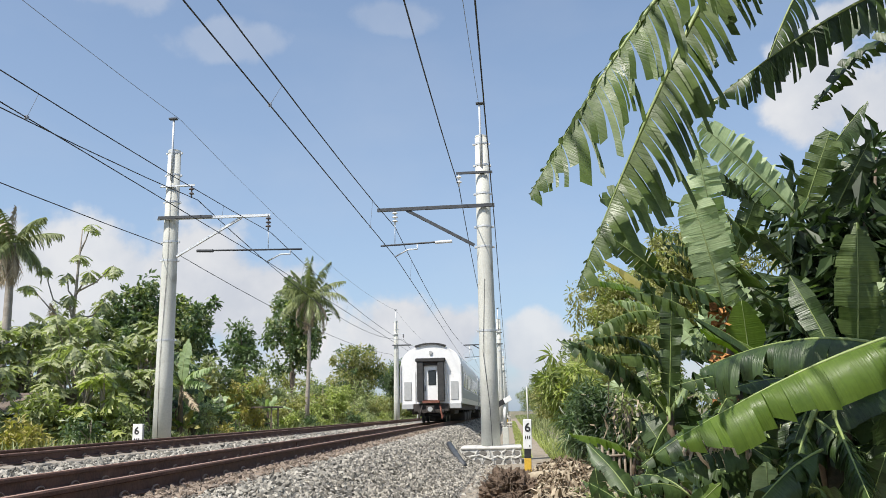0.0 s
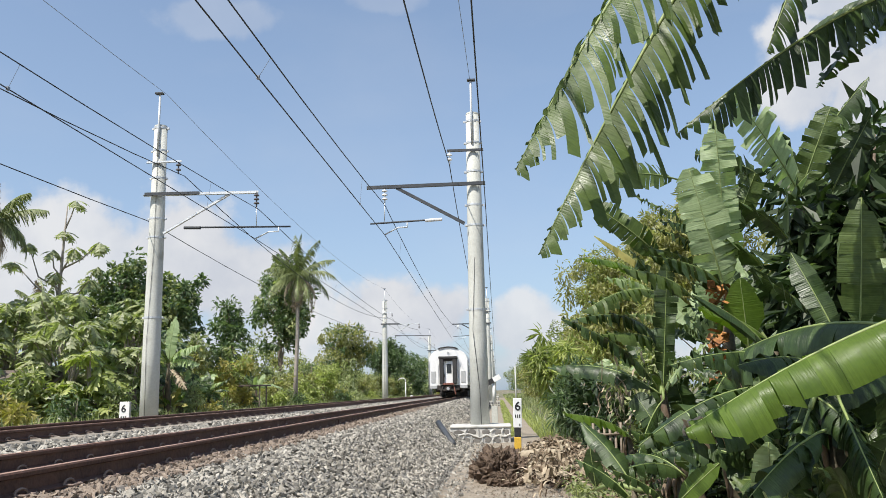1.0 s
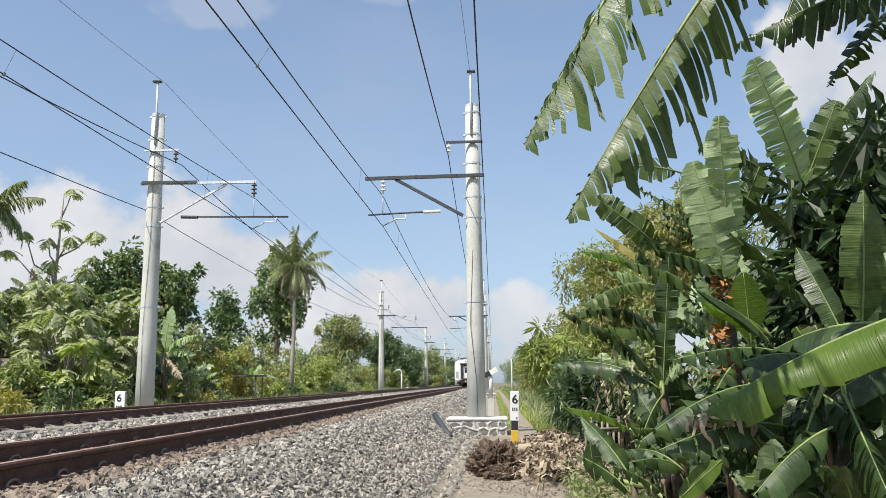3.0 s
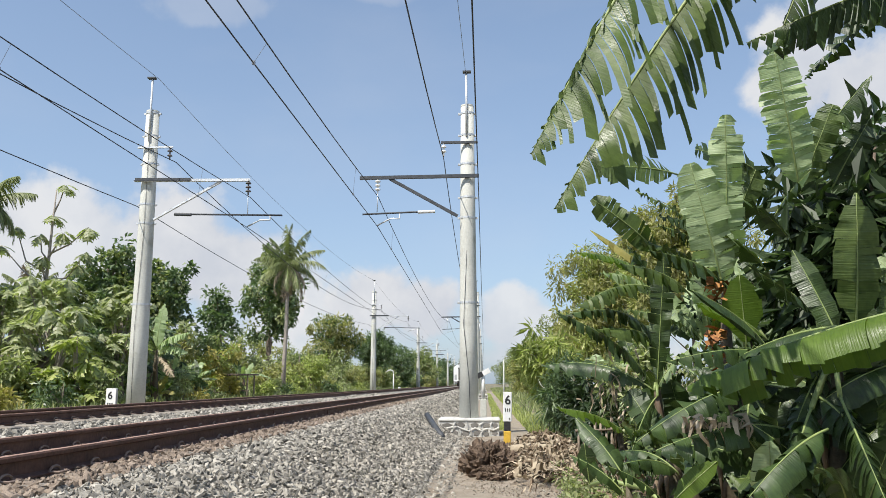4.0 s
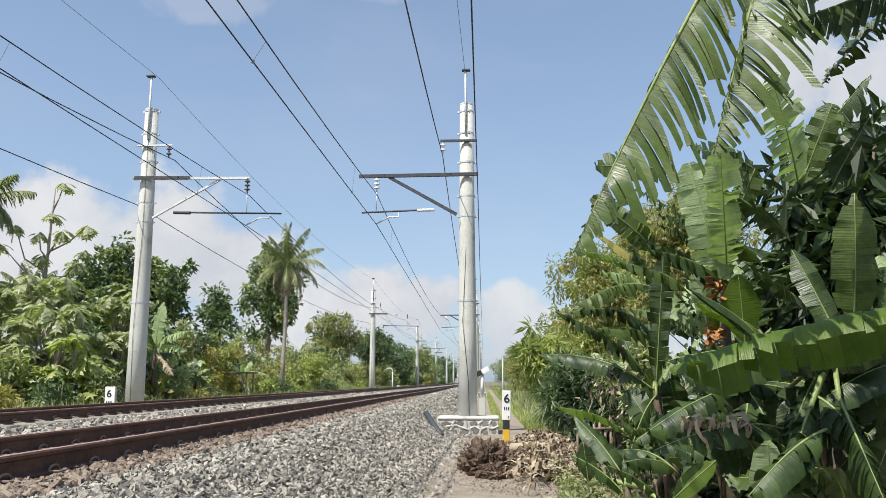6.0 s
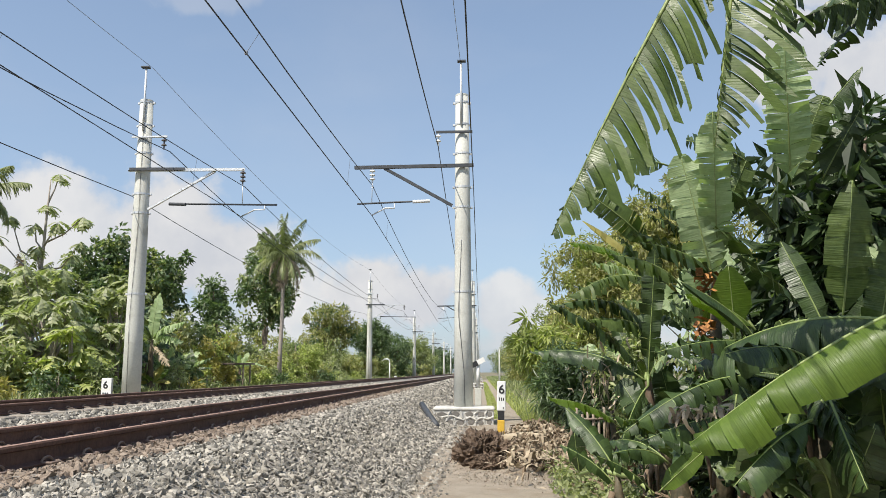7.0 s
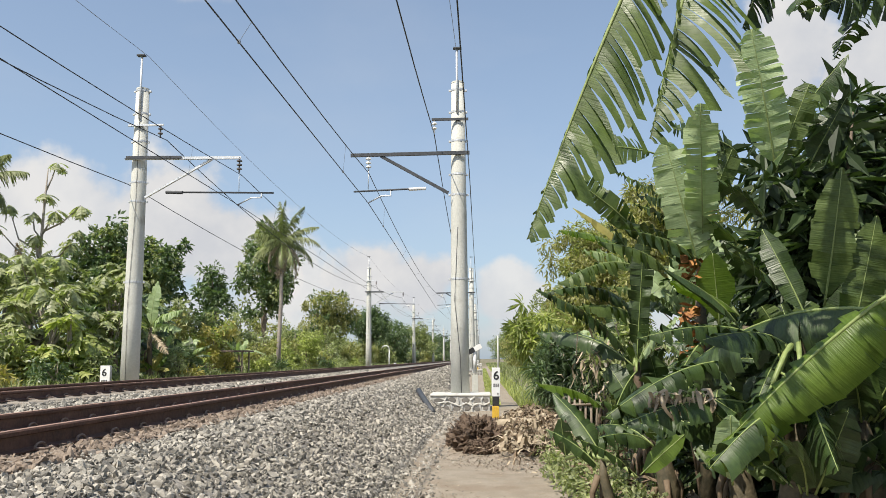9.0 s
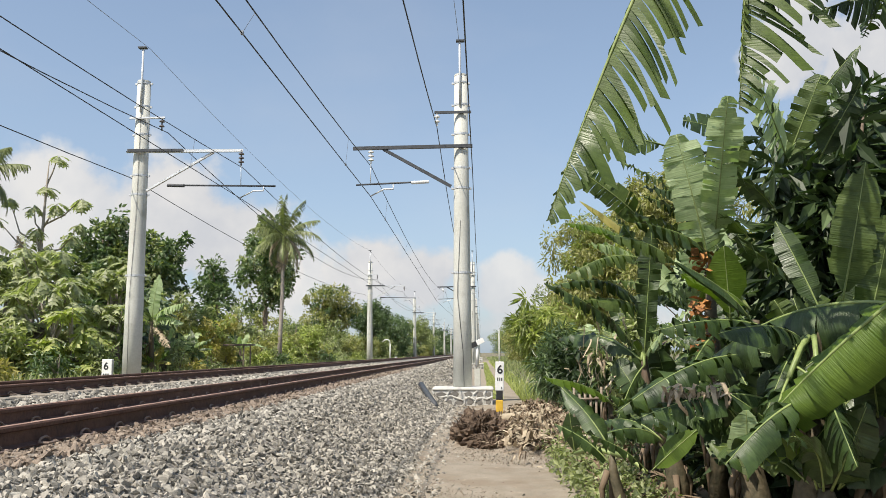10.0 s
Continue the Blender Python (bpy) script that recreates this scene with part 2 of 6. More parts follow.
# ---- building helpers ----
def mesh_object(name, verts, faces, mat, smooth=False):
    me = bpy.data.meshes.new(name)
    me.from_pydata([tuple(v) for v in verts], [], [tuple(f) for f in faces])
    if mat is not None:
        me.materials.append(mat)
    if smooth:
        me.polygons.foreach_set("use_smooth", [True] * len(me.polygons))
    me.update()
    return new(name, me)


def part(name, bm, mat, parent=None, label="", smooth=False):
    """Link a bmesh as one mesh object under a thing or a part."""
    bmesh.ops.recalc_face_normals(bm, faces=bm.faces)
    me = bpy.data.meshes.new(name)
    bm.to_mesh(me)
    bm.free()
    me.materials.append(mat)
    if smooth:
        me.polygons.foreach_set("use_smooth", [True] * len(me.polygons))
    ob = new(name, me)
    ob.parent = parent
    if label:
        ob["label"] = label
    return ob


def under(ob, parent):
    ob.parent = parent
    return ob


def thing(name, at, label, category, group=""):
    e = new(name)
    e.empty_display_size = 0.2
    e.matrix_basis = at if isinstance(at, Matrix) else Matrix.Translation(at)
    return tagged(e, label, category, group)


def box(bm, lo, hi, bevel=0.0, turn=None):
    lo, hi = Vector(lo), Vector(hi)
    m = Matrix.LocRotScale((lo + hi) / 2, turn, hi - lo)
    geo = bmesh.ops.create_cube(bm, size=1, matrix=m)
    if bevel:
        edges = {e for v in geo["verts"] for e in v.link_edges}
        bmesh.ops.bevel(bm, geom=list(edges), offset=bevel, segments=1, affect="EDGES")
    return bm


def tube(bm, points, radii, sides=8, caps=True):
    """A tube along points; radii: one number or one for each point."""
    pts = [Vector(p) for p in points]
    if isinstance(radii, (int, float)):
        radii = [radii] * len(pts)
    rings, ref = [], None
    for i, p in enumerate(pts):
        d = (pts[min(i + 1, len(pts) - 1)] - pts[max(i - 1, 0)]).normalized()
        if ref is None:
            ref = Vector((0, 0, 1)) if abs(d.z) < 0.9 else Vector((1, 0, 0))
        u = (ref - d * ref.dot(d)).normalized()
        ref = u
        w = d.cross(u)
        rings.append([bm.verts.new(p + (u * math.cos(a) + w * math.sin(a)) * radii[i])
                      for a in (2 * math.pi * k / sides for k in range(sides))])
    for a, b in zip(rings, rings[1:]):
        for k in range(sides):
            bm.faces.new((a[k], a[(k + 1) % sides], b[(k + 1) % sides], b[k]))
    if caps:
        bm.faces.new(rings[0][::-1])
        bm.faces.new(rings[-1])
    return bm


def B():
    return bmesh.new()


def tube_part(name, points, radii, mat, parent=None, sides=8, label=""):
    return part(name, tube(B(), points, radii, sides), mat, parent, label, smooth=True)


def extrude_profile(bm, profile, y0, y1):
    """A closed profile of (x, z) drawn along y."""
    a = [bm.verts.new((x, y0, z)) for x, z in profile]
    b = [bm.verts.new((x, y1, z)) for x, z in profile]
    n = len(a)
    for i in range(n):
        bm.faces.new((a[i], a[(i + 1) % n], b[(i + 1) % n], b[i]))
    bm.faces.new(a)
    bm.faces.new(b[::-1])
    return bm


# ---- ground ----
NEAR, FAR, HEAD = -3.795, -8.105, 1.0
PROFILE = ((-2500, .2), (-60, .2), (-13, .35), (-11.6, .40), (-10.2, .50), (-9.75, .78), (-9.4, .80), (-2.5, .80), (-2.25, .76), (-1.15, .10),
           (-0.95, -.01), (1.4, -.01), (2.2, .08), (5, .15), (60, .2), (2500, .2))


def ground_z(x):
    for (a, za), (b, zb) in zip(PROFILE, PROFILE[1:]):
        if a <= x <= b:
            return za + (zb - za) * (x - a) / (b - a)
    return 0.2


def strip_mesh(name, xs, ys, lift, mat, rough=0.0):
    verts, faces = [], []
    for y in ys:
        for x in xs:
            near = -20 < x < 20 and y < 200
            k = noise.noise(Vector((x * .9, y * .5, 0))) * rough if near else 0
            verts.append((x, y, ground_z(x) + lift + k))
    n = len(xs)
    for j in range(len(ys) - 1):
        for i in range(n - 1):
            a = j * n + i
            faces.append((a, a + 1, a + n + 1, a + n))
    ob = mesh_object(name, verts, faces, mat, smooth=True)
    ob["kind"] = "structure"
    return ob


def build_ground():
    ys = [-400, -60, -10] + [i * 1.0 for i in range(0, 60)] + [60 + i * 10 for i in range(20)] + [300, 500, 1000, 2000, 4500]
    xs = sorted({p[0] for p in PROFILE} | {-30, -20, -16, -12, -7, -5, -1.6, -.5, 0, .5, 1, 1.8, 3, 8, 12, 20})
    g = strip_mesh("ground", xs, ys, -0.03, SOIL, 0.02)
    tagged(g, "brown earth with patches of grass beside the railway", "ground")
    ys2 = [-60, -10] + [i * .5 for i in range(0, 120)] + [60 + i * 10 for i in range(60)]
    b = strip_mesh("ballast_bed", [-9.9, -9.75, -9.4, -8, -7, -6, -5, -4, -3, -2.5, -2.25, -1.8, -1.4, -1.15, -1.0], ys2, 0.0, GRAVEL, 0.02)
    tagged(b, "grey crushed stone ballast bed under two railway tracks", "ballast")
    p = strip_mesh("pavement", [-1.12 + .12 * i for i in range(26)], [-10] + [i * .25 for i in range(0, 160)] + [40 + i * 2 for i in range(60)], 0.004, DUST, 0.03)
    tagged(p, "trodden pale dusty footpath along the ballast", "path")


def stones(name, x0, x1, y0, y1, count, size, mat, label, lift=0.0, seed=1, power=1.6):
    """Crushed stones: distorted icosahedra, denser towards the near end."""
    rng = np.random.default_rng(seed)
    bm = bmesh.new()
    bmesh.ops.create_icosphere(bm, subdivisions=1, radius=1)
    base = np.array([v.co[:] for v in bm.verts])
    tri = np.array([[v.index for v in f.verts] for f in bm.faces])
    bm.free()
    y = y0 + (y1 - y0) * rng.random(count) ** power
    x = x0 + (x1 - x0) * rng.random(count)
    s = size * (0.55 + 0.8 * rng.random(count) ** 2) * (1 + (y - y0) / 40)
    z = np.array([ground_z(v) for v in x]) + lift + s * .15
    v = base[None] * rng.uniform(.38, 1.25, (count, len(base), 1)) * np.stack([rng.uniform(.9, 1.5, count), rng.uniform(.7, 1.2, count), rng.uniform(.35, .75, count)], -1)[:, None]
    q = rng.normal(size=(count, 4)) * np.array([1, .55, .55, 1])
    q /= np.linalg.norm(q, axis=1)[:, None]
    w, a, b, c = q.T
    R = np.stack([1 - 2 * (b * b + c * c), 2 * (a * b - c * w), 2 * (a * c + b * w), 2 * (a * b + c * w), 1 - 2 * (a * a + c * c), 2 * (b * c - a * w),
                  2 * (a * c - b * w), 2 * (b * c + a * w), 1 - 2 * (a * a + b * b)], -1).reshape(-1, 3, 3)
    v = np.einsum("nij,nkj->nki", R, v) * s[:, None, None] + np.stack([x, y, z], -1)[:, None]
    f = (tri[None] + (np.arange(count) * len(base))[:, None, None]).reshape(-1, 3)
    me = bpy.data.meshes.new(name)
    vv = v.reshape(-1, 3)
    me.vertices.add(len(vv))
    me.vertices.foreach_set("co", vv.ravel())
    me.loops.add(f.size)
    me.loops.foreach_set("vertex_index", f.ravel().astype(np.int32))
    me.polygons.add(len(f))
    me.polygons.foreach_set("loop_start", np.arange(0, f.size, 3, dtype=np.int32))
    me.polygons.foreach_set("use_smooth", [False] * len(f))
    me.materials.append(mat)
    me.update(calc_edges=True)
    ob = new(name, me)
    return tagged(ob, label, "ballast", kind="stuff")


build_ground()
stones("ballast_stones", -2.95, -0.98, 2.5, 34, 40000, .028, STONE, "loose grey crushed stones on the ballast shoulder", seed=2)
stones("ballast_stones", -7.0, -5.0, 5, 50, 12000, .040, STONE, "loose grey crushed stones between the two tracks", seed=3)
stones("ballast_stones", -2.9, -1.0, -8, 2.5, 5000, .034, STONE, "loose grey crushed stones behind on the shoulder", seed=10, power=1)
stones("ballast_stones", -9.6, -4.4, -8, 6, 6000, .045, STONE, "loose grey crushed stones across the tracks", seed=11, power=1)
stones("ballast_stones", -2.9, -1.0, 30, 110, 7000, .05, STONE, "loose grey crushed stones further along the track", seed=8, power=1.5)
stones("rusty_ballast_stones", -3.7, -2.75, 2.5, 30, 7000, .034, STONE_RUST, "rust-stained crushed stones beside the rail", seed=4)
stones("rusty_ballast_stones", -3.19, -2.8, 2.5, 34, 6000, .030, STONE_RUST, "rust-stained crushed stones against the rail foot", lift=.025, seed=9)
stones("rusty_ballast_stones", -5.0, -3.75, 5, 40, 4000, .04, STONE_RUST, "rust-stained crushed stones between the rails", seed=5)
stones("scattered_stones", -1.15, -0.75, 3, 24, 1500, .030, STONE, "loose stones rolled down to the path edge", seed=7, power=1.3)
stones("scattered_stones", -1.15, -0.55, 4, 26, 1500, .024, STONE, "loose stones scattered along the path edge", seed=21, power=1.3)
stones("path_pebbles", -1.1, 1.2, 4, 24, 9000, .010, DUST, "crumbs of dry earth and grit on the path", seed=22, power=1.2)
stones("path_pebbles", -1.0, .9, 5, 22, 1500, .013, STONE_RUST, "small brown pebbles trodden into the path", seed=23, power=1.2)
stones("scattered_stones", -1.0, 1.0, 3, 24, 1300, .014, STONE, "small stones strewn over the edge of the path", seed=6)


# ---- tracks ----
RAIL = ((-.070, 0), (.070, 0), (.070, .012), (.012, .030), (.009, .112), (.034, .124), (.036, .148), (.026, .159), (-.026, .159), (-.036, .148),
        (-.034, .124), (-.009, .112), (-.012, .030), (-.070, .012))


def clip_mesh():
    bm = B()
    pts = []
    for i in range(9):
        a = math.pi * i / 8
        pts.append((.062 - .005 * math.sin(a), -.075 * math.cos(a), .008 + .040 * math.sin(a)))
    tube(bm, pts, .010, 5)
    tube(bm, [(.06, -.075, .012), (.12, -.06, .01), (.12, .06, .01), (.06, .075, .012)], .010, 5)
    me = bpy.data.meshes.new("rail_clip")
    bm.to_mesh(me)
    bm.free()
    me.materials.append(CLIPSTEEL)
    return me


def sleeper_mesh():
    me = bpy.data.meshes.new("sleeper")
    bm = box(B(), (-1.0, -.11, -.19), (1.0, .11, -.005), .02)
    bm.to_mesh(me)
    bm.free()
    me.materials.append(SLEEPER)
    return me


CLIP, TIE = clip_mesh(), sleeper_mesh()


def build_track(cx, y_clip, clips):
    tr = thing("railway_track", (cx, 0, HEAD - .159), "rust-brown steel rails on concrete sleepers in grey ballast", "railway track", "parallel tracks")
    for s in (-.535, .535):
        r = part("rail", extrude_profile(B(), [(x + s, z) for x, z in RAIL], -60, 900), RUST, tr)
        top = part("running_surface", box(B(), (s - .026, -60, .1585), (s + .026, 900, .1605)), RAILTOP, r, "worn bright running surface")
        for k in range(clips):
            for side in (-1, 1):
                c = new("rail_clip", CLIP)
                c.parent = tr
                c.matrix_basis = pose(s, y_clip + .6 * k, .004, 0, 0, 0 if side > 0 else 180)
        for y in (17.2, 35.2):
            bm = B()
            for side in (-1, 1):
                box(bm, (s + side * .016 - .008, y - .3, .035), (s + side * .016 + .008, y + .3, .108), .004)
            part("fish_plate", bm, RUST, tr)
    for k in range(int(clips * 1.6)):
        o = new("sleeper", TIE)
        o.parent = tr
        o.matrix_basis = pose(0, y_clip + .6 * k, 0)
    return tr


build_track(NEAR, -5.95, 75)
build_track(FAR, -5.7, 60)


# ---- masts ----
def disc_stack(name, at, n, parent, mat, r=.10, step=.13):
    bm = B()
    x, y, z = at
    tube(bm, [(x, y, z + .06), (x, y, z - n * step - .04)], .025, 8)
    for i in range(n):
        zz = z - .05 - i * step
        tube(bm, [(x, y, zz + .035), (x, y, zz + .02), (x, y, zz - .015), (x, y, zz - .03)], [.035, r * .8, r, r * .55], 12)
    return part(name, bm, mat, parent, smooth=False)


def bar(name, a, b, w, h, mat, parent, label=""):
    """A rolled bar from a to b: an L-section."""
    a, b = Vector(a), Vector(b)
    d = b - a
    q = d.to_track_quat("Y", "Z")
    bm = B()
    extrude_profile(bm, [(-w / 2, -h / 2), (w / 2, -h / 2), (w / 2, -h / 2 + .012), (-w / 2 + .012, -h / 2 + .012), (-w / 2 + .012, h / 2), (-w / 2, h / 2)], 0, d.length)
    bmesh.ops.transform(bm, matrix=Matrix.Translation(a) @ q.to_matrix().to_4x4(), verts=bm.verts)
    return part(name, bm, mat, parent, label)


def build_mast(side, name="catenary_mast"):
    """side -1: arm towards negative x (mast right of the tracks); +1: arm towards positive x."""
    right = side < 0
    m = thing(name, (0, 0, 0), "grey round concrete mast carrying an overhead line arm", "catenary mast", "masts along the line")
    z0 = .0
    tube_part("pole", [(0, 0, z0 - .3), (0, 0, 3), (0, 0, 6.5), (0, 0, 9.95)], [.285, .262, .232, .20], CONCRETE, m, 20)
    part("pole_cap", tube(B(), [(0, 0, 9.94), (0, 0, 9.99)], [.205, .195], 20), CONCRETE, m, smooth=False)
    for z in ((9.72, 9.02, 8.10, 7.05, 6.42, 3.85) if right else (9.9, 9.15, 8.25, 6.95, 6.35, 3.85)):
        r = .285 - .085 * z / 9.95 + .012
        bm = tube(B(), [(0, 0, z - .03), (0, 0, z + .03)], r, 20)
        for s in (-1, 1):
            box(bm, (s * (r + .03) - .035, -.03, z - .03), (s * (r + .03) + .035, .03, z + .03), .006)
        part("clamp_band", bm, GALV, m)
    # top pipe with the earth wire fitting
    tube_part("top_pipe", [(0.02 * side, -.22, 8.95), (0.02 * side, -.22, 10.98)], .035, GALV, m, 8, "galvanised top pipe")
    part("earth_wire_bracket", box(B(), (-.13, -.30, 10.98), (.13, -.14, 11.03), .006), STEEL, m)
    # small arm with its insulator
    zf = 8.74
    bar("feeder_arm", (-side * .32, -.24, zf), (side * .80, -.24, zf), .07, .07, STEEL if right else GALV, m)
    ins = disc_stack("feeder_insulator", (side * .72, -.24, zf - .08), 2, m, PORCELAIN if right else BROWNPORC, .085, .15)
    # large arm
    za = 7.68
    tip = 3.28
    bar("arm", (-side * .35, -.26, za), (side * tip, -.26, za - .03), .09, .10, STEEL if right else GALV, m, "long horizontal steel arm")
    if not right:
        bar("arm_sleeve", (-side * .33, -.30, za + .02), (side * 1.42, -.30, za), .11, .11, STEEL, m, "dark steel plate on the arm")
    bar("brace", (side * .30, -.24, 6.44), (side * 2.36, -.24, za - .06), .08, .09, STEEL if right else GALV, m, "slanting brace")
    disc_stack("messenger_insulator", (side * (2.73 if right else 3.24), -.26, za - .09), 3, m, PORCELAIN if right else BROWNPORC, .09, .125)
    tube_part("dropper_rod", [(side * (2.73 if right else 3.24), -.26, 7.2), (side * (2.74 if right else 3.25), -.26, 6.58)], .012, GALV, m, 6)
    zr = 6.55
    tube_part("registration_tube", [(side * .98, -.26, zr + .04), (side * 1.2, -.26, zr + .04), (side * 4.32 if not right else side * 3.18, -.26, zr - .03)], .028, STEEL, m, 8)
    bm = tube(B(), [(side * .98, -.26, zr + .04), (side * 1.5, -.26, zr + .02)], .05, 10)
    part("rod_insulator", bm, PORCELAIN if right else STEEL, m, "ribbed rod insulator")
    hx = side * (2.05 if right else 3.95)
    cx = side * (2.75 if right else 3.18)
    tube_part("steady_arm", [(hx, -.26, zr - .02), (hx, -.26, zr - .17), (hx - (hx - cx) * .4, -.26, zr - .17), (cx, -.05, 6.22)], .022, GALV, m, 8, "bent pale steady arm")
    if right:
        tube_part("earth_cable", [(-.03, -.24, 5.4), (-.14, -.27, 3.2), (.02, -.29, 1.5), (.05, -.29, .4)], .008, STEEL, m, 5, "thin cable running down the pole")
    else:
        tube_part("earth_cable", [(.0, -.24, 10.9), (.03, -.22, 9), (.04, -.25, 6), (-.05, -.28, 3), (0, -.29, .5)], .006, STEEL, m, 5, "thin cable running down the pole")
    return m


SPAN = 51.0
LEFT_X, RIGHT_X = -10.6, -0.64
right_mast = build_mast(-1)
right_mast.matrix_basis = pose(RIGHT_X, 25, 0.0)
left_mast = build_mast(1)
left_mast.matrix_basis = pose(LEFT_X, 25, 0.0)
for k in (-1, 1, 2, 3, 4, 5, 6, 7):
    copy_thing(left_mast, pose(LEFT_X + .16, 25 + SPAN * k, .03))
    copy_thing(right_mast, pose(RIGHT_X - .18 - .02 * k, 25 + SPAN * k, -.1))


# ---- overhead wires ----
def wire(name, label, x, z, radius, sag, mat, other=None, first=-26.0, spans=8):
    """A wire from mast to mast: sag in the middle of each span; other: its place at every second mast."""
    w = thing(name, (0, 0, 0), label, "overhead wire", "overhead wires")
    other = x if other is None else other
    pts = []
    for s in range(spans):
        n = 14 if s < 3 else 6
        a, b = (other, x) if s % 2 == 0 else (x, other)
        for i in range(n):
            u = i / n
            pts.append((a + (b - a) * u, first + SPAN * (s + u), z - sag * 4 * u * (1 - u)))
    pts.append((x, first + SPAN * spans, z))
    part("strand", tube(B(), pts, radius, 6), mat, w, smooth=True)
    return w


def droppers(x, other, mx, z_low, z_high, sag, owner):
    """Thin vertical hangers between messenger and contact wire."""
    for s in range(4):
        a, b = (other, x) if s % 2 == 0 else (x, other)
        for i in range(1, 7):
            u = (i - .5) / 6
            top = z_high - sag * 4 * u * (1 - u)
            y = -26 + SPAN * (s + u)
            cx = a + (b - a) * u
            bm = tube(B(), [(cx, y, z_low), (mx, y, top)], .004, 4)
            box(bm, (cx - .02, y - .03, z_low - .02), (cx + .02, y + .03, z_low + .03))
            part("dropper", bm, WIREPALE, owner)


contact = wire("contact_wire", "dark copper contact wire over the near track", -3.40, 6.20, .011, .0, WIRE, -4.15)
droppers(-3.40, -4.15, -3.4, 6.20, 7.15, .85, contact)
wire("messenger_wire", "dark stranded messenger wire over the near track", -3.40, 7.15, .011, .85, WIRE)
wire("feeder_wire", "thick dark feeder wire hung from mast insulators", -1.38, 8.36, .014, 1.22, WIRE)
wire("earth_wire", "thin pale earth wire along the mast tops", -.68, 11.05, .008, .8, WIREPALE, -1.35)
wire("return_wire", "dark return wire clamped beside the masts", -.30, 7.0, .014, .5, WIRE)
contact2 = wire("contact_wire", "dark copper contact wire over the far track", -7.42, 6.20, .011, .0, WIRE, -7.85)
droppers(-7.42, -7.85, -7.36, 6.20, 7.15, .75, contact2)
wire("messenger_wire", "dark stranded messenger wire over the far track", -7.36, 7.15, .011, .75, WIRE)
wire("feeder_wire", "thick dark feeder wire hung from mast insulators", -9.77, 8.31, .014, 1.27, WIRE)
wire("earth_wire", "thin pale earth wire along the mast tops", -10.45, 11.05, .008, .8, WIREPALE)
wire("return_wire", "dark return wire clamped beside the masts", -10.94, 6.92, .013, .62, WIRE)


# ---- footings, posts, signs ----
def build_footing():
    f = thing("mast_footing", (0, 0, 0), "field stone mast footing with raised white mortar joints", "footing", "mast footings")
    part("core", box(B(), (-.85, -.62, -.3), (.85, .62, .40), .02), MORTAR, f)
    part("capping", box(B(), (-.88, -.65, .40), (.88, .65, .49), .03), MORTAR, f, "white cement capping")
    rng = random.Random(4)
    cells = []
    for row, (z0, z1) in enumerate(((-.04, .19), (.19, .40))):
        x = -.84
        while x < .8:
            w = rng.uniform(.26, .42)
            cells.append((x, min(x + w, .84), z0, z1))
            x += w
    for x0, x1, z0, z1 in cells:
        if x1 - x0 < .1:
            continue
        bm = B()
        n = rng.randint(5, 7)
        cx, cz = (x0 + x1) / 2, (z0 + z1) / 2 + rng.uniform(-.02, .02)
        a0 = rng.random() * 6
        ring = [(cx + (x1 - x0) * .48 * math.cos(a0 + 2 * math.pi * k / n) * rng.uniform(.75, 1.05), cz + (z1 - z0) * .49 * math.sin(a0 + 2 * math.pi * k / n) * rng.uniform(.75, 1.05)) for k in range(n)]
        lo = [bm.verts.new((x, -.61, z)) for x, z in ring]
        hi = [bm.verts.new((cx + (x - cx) * .75, -.632, cz + (z - cz) * .75)) for x, z in ring]
        for k in range(n):
            bm.faces.new((lo[k], lo[(k + 1) % n], hi[(k + 1) % n], hi[k]))
        bm.faces.new(hi)
        part("stone", bm, FIELDSTONE, f)
    # joints stand proud
    bm = B()
    for x0, x1, z0, z1 in cells:
        tube(bm, [(x0, -.63, z0), (x0 + rng.uniform(-.06, .06), -.64, (z0 + z1) / 2), (x0 + rng.uniform(-.09, .09), -.63, z1)], .026, 6)
    tube(bm, [(-.85 + .17 * i, -.635, .20 + rng.uniform(-.07, .07)) for i in range(11)], .026, 6)
    part("mortar_joint", bm, MORTAR, f, "raised white mortar joints")
    return f


footing = build_footing()
footing.matrix_basis = pose(-.62, 24.95, 0)
for k in (1, 2, 3):
    copy_thing(footing, pose(-.75, 25 + SPAN * k, 0))


def numeral(txt, size, at, mat, parent):
    cu = bpy.data.curves.new("numeral", "FONT")
    cu.body, cu.size, cu.extrude, cu.align_x, cu.align_y = txt, size, .003, "CENTER", "CENTER"
    cu.offset = size * .02
    cu.materials.append(mat)
    o = new("numeral", cu)
    o.parent = parent
    o.matrix_basis = pose(*at, 90, 0, 0)
    return o


def distance_post(at, lean):
    p = thing("distance_post", pose(*at, 0, lean, 4), "white, black and yellow banded distance post with numeral six", "distance post")
    part("foot", box(B(), (-.070, -.06, -.2), (.070, .06, .50), .008), YELLOW, p, "weathered yellow foot")
    part("band", box(B(), (-.065, -.055, .502), (.065, .055, .69), .006), BLACK, p, "black band")
    bd = part("board", box(B(), (-.085, -.06, .692), (.085, .06, 1.29), .008), WHITE, p, "white board")
    numeral("6", .25, (0, -.064, 1.12), BLACK, bd)
    bm = B()
    for i in range(3):
        box(bm, (-.055 + .042 * i, -.064, .89), (-.032 + .042 * i, -.0605, .96))
    part("marking", bm, BLACK, bd, "small black unreadable marking")
    part("marking", box(B(), (.03, -.064, .73), (.05, -.0605, .77)), BLACK, bd)
    return p


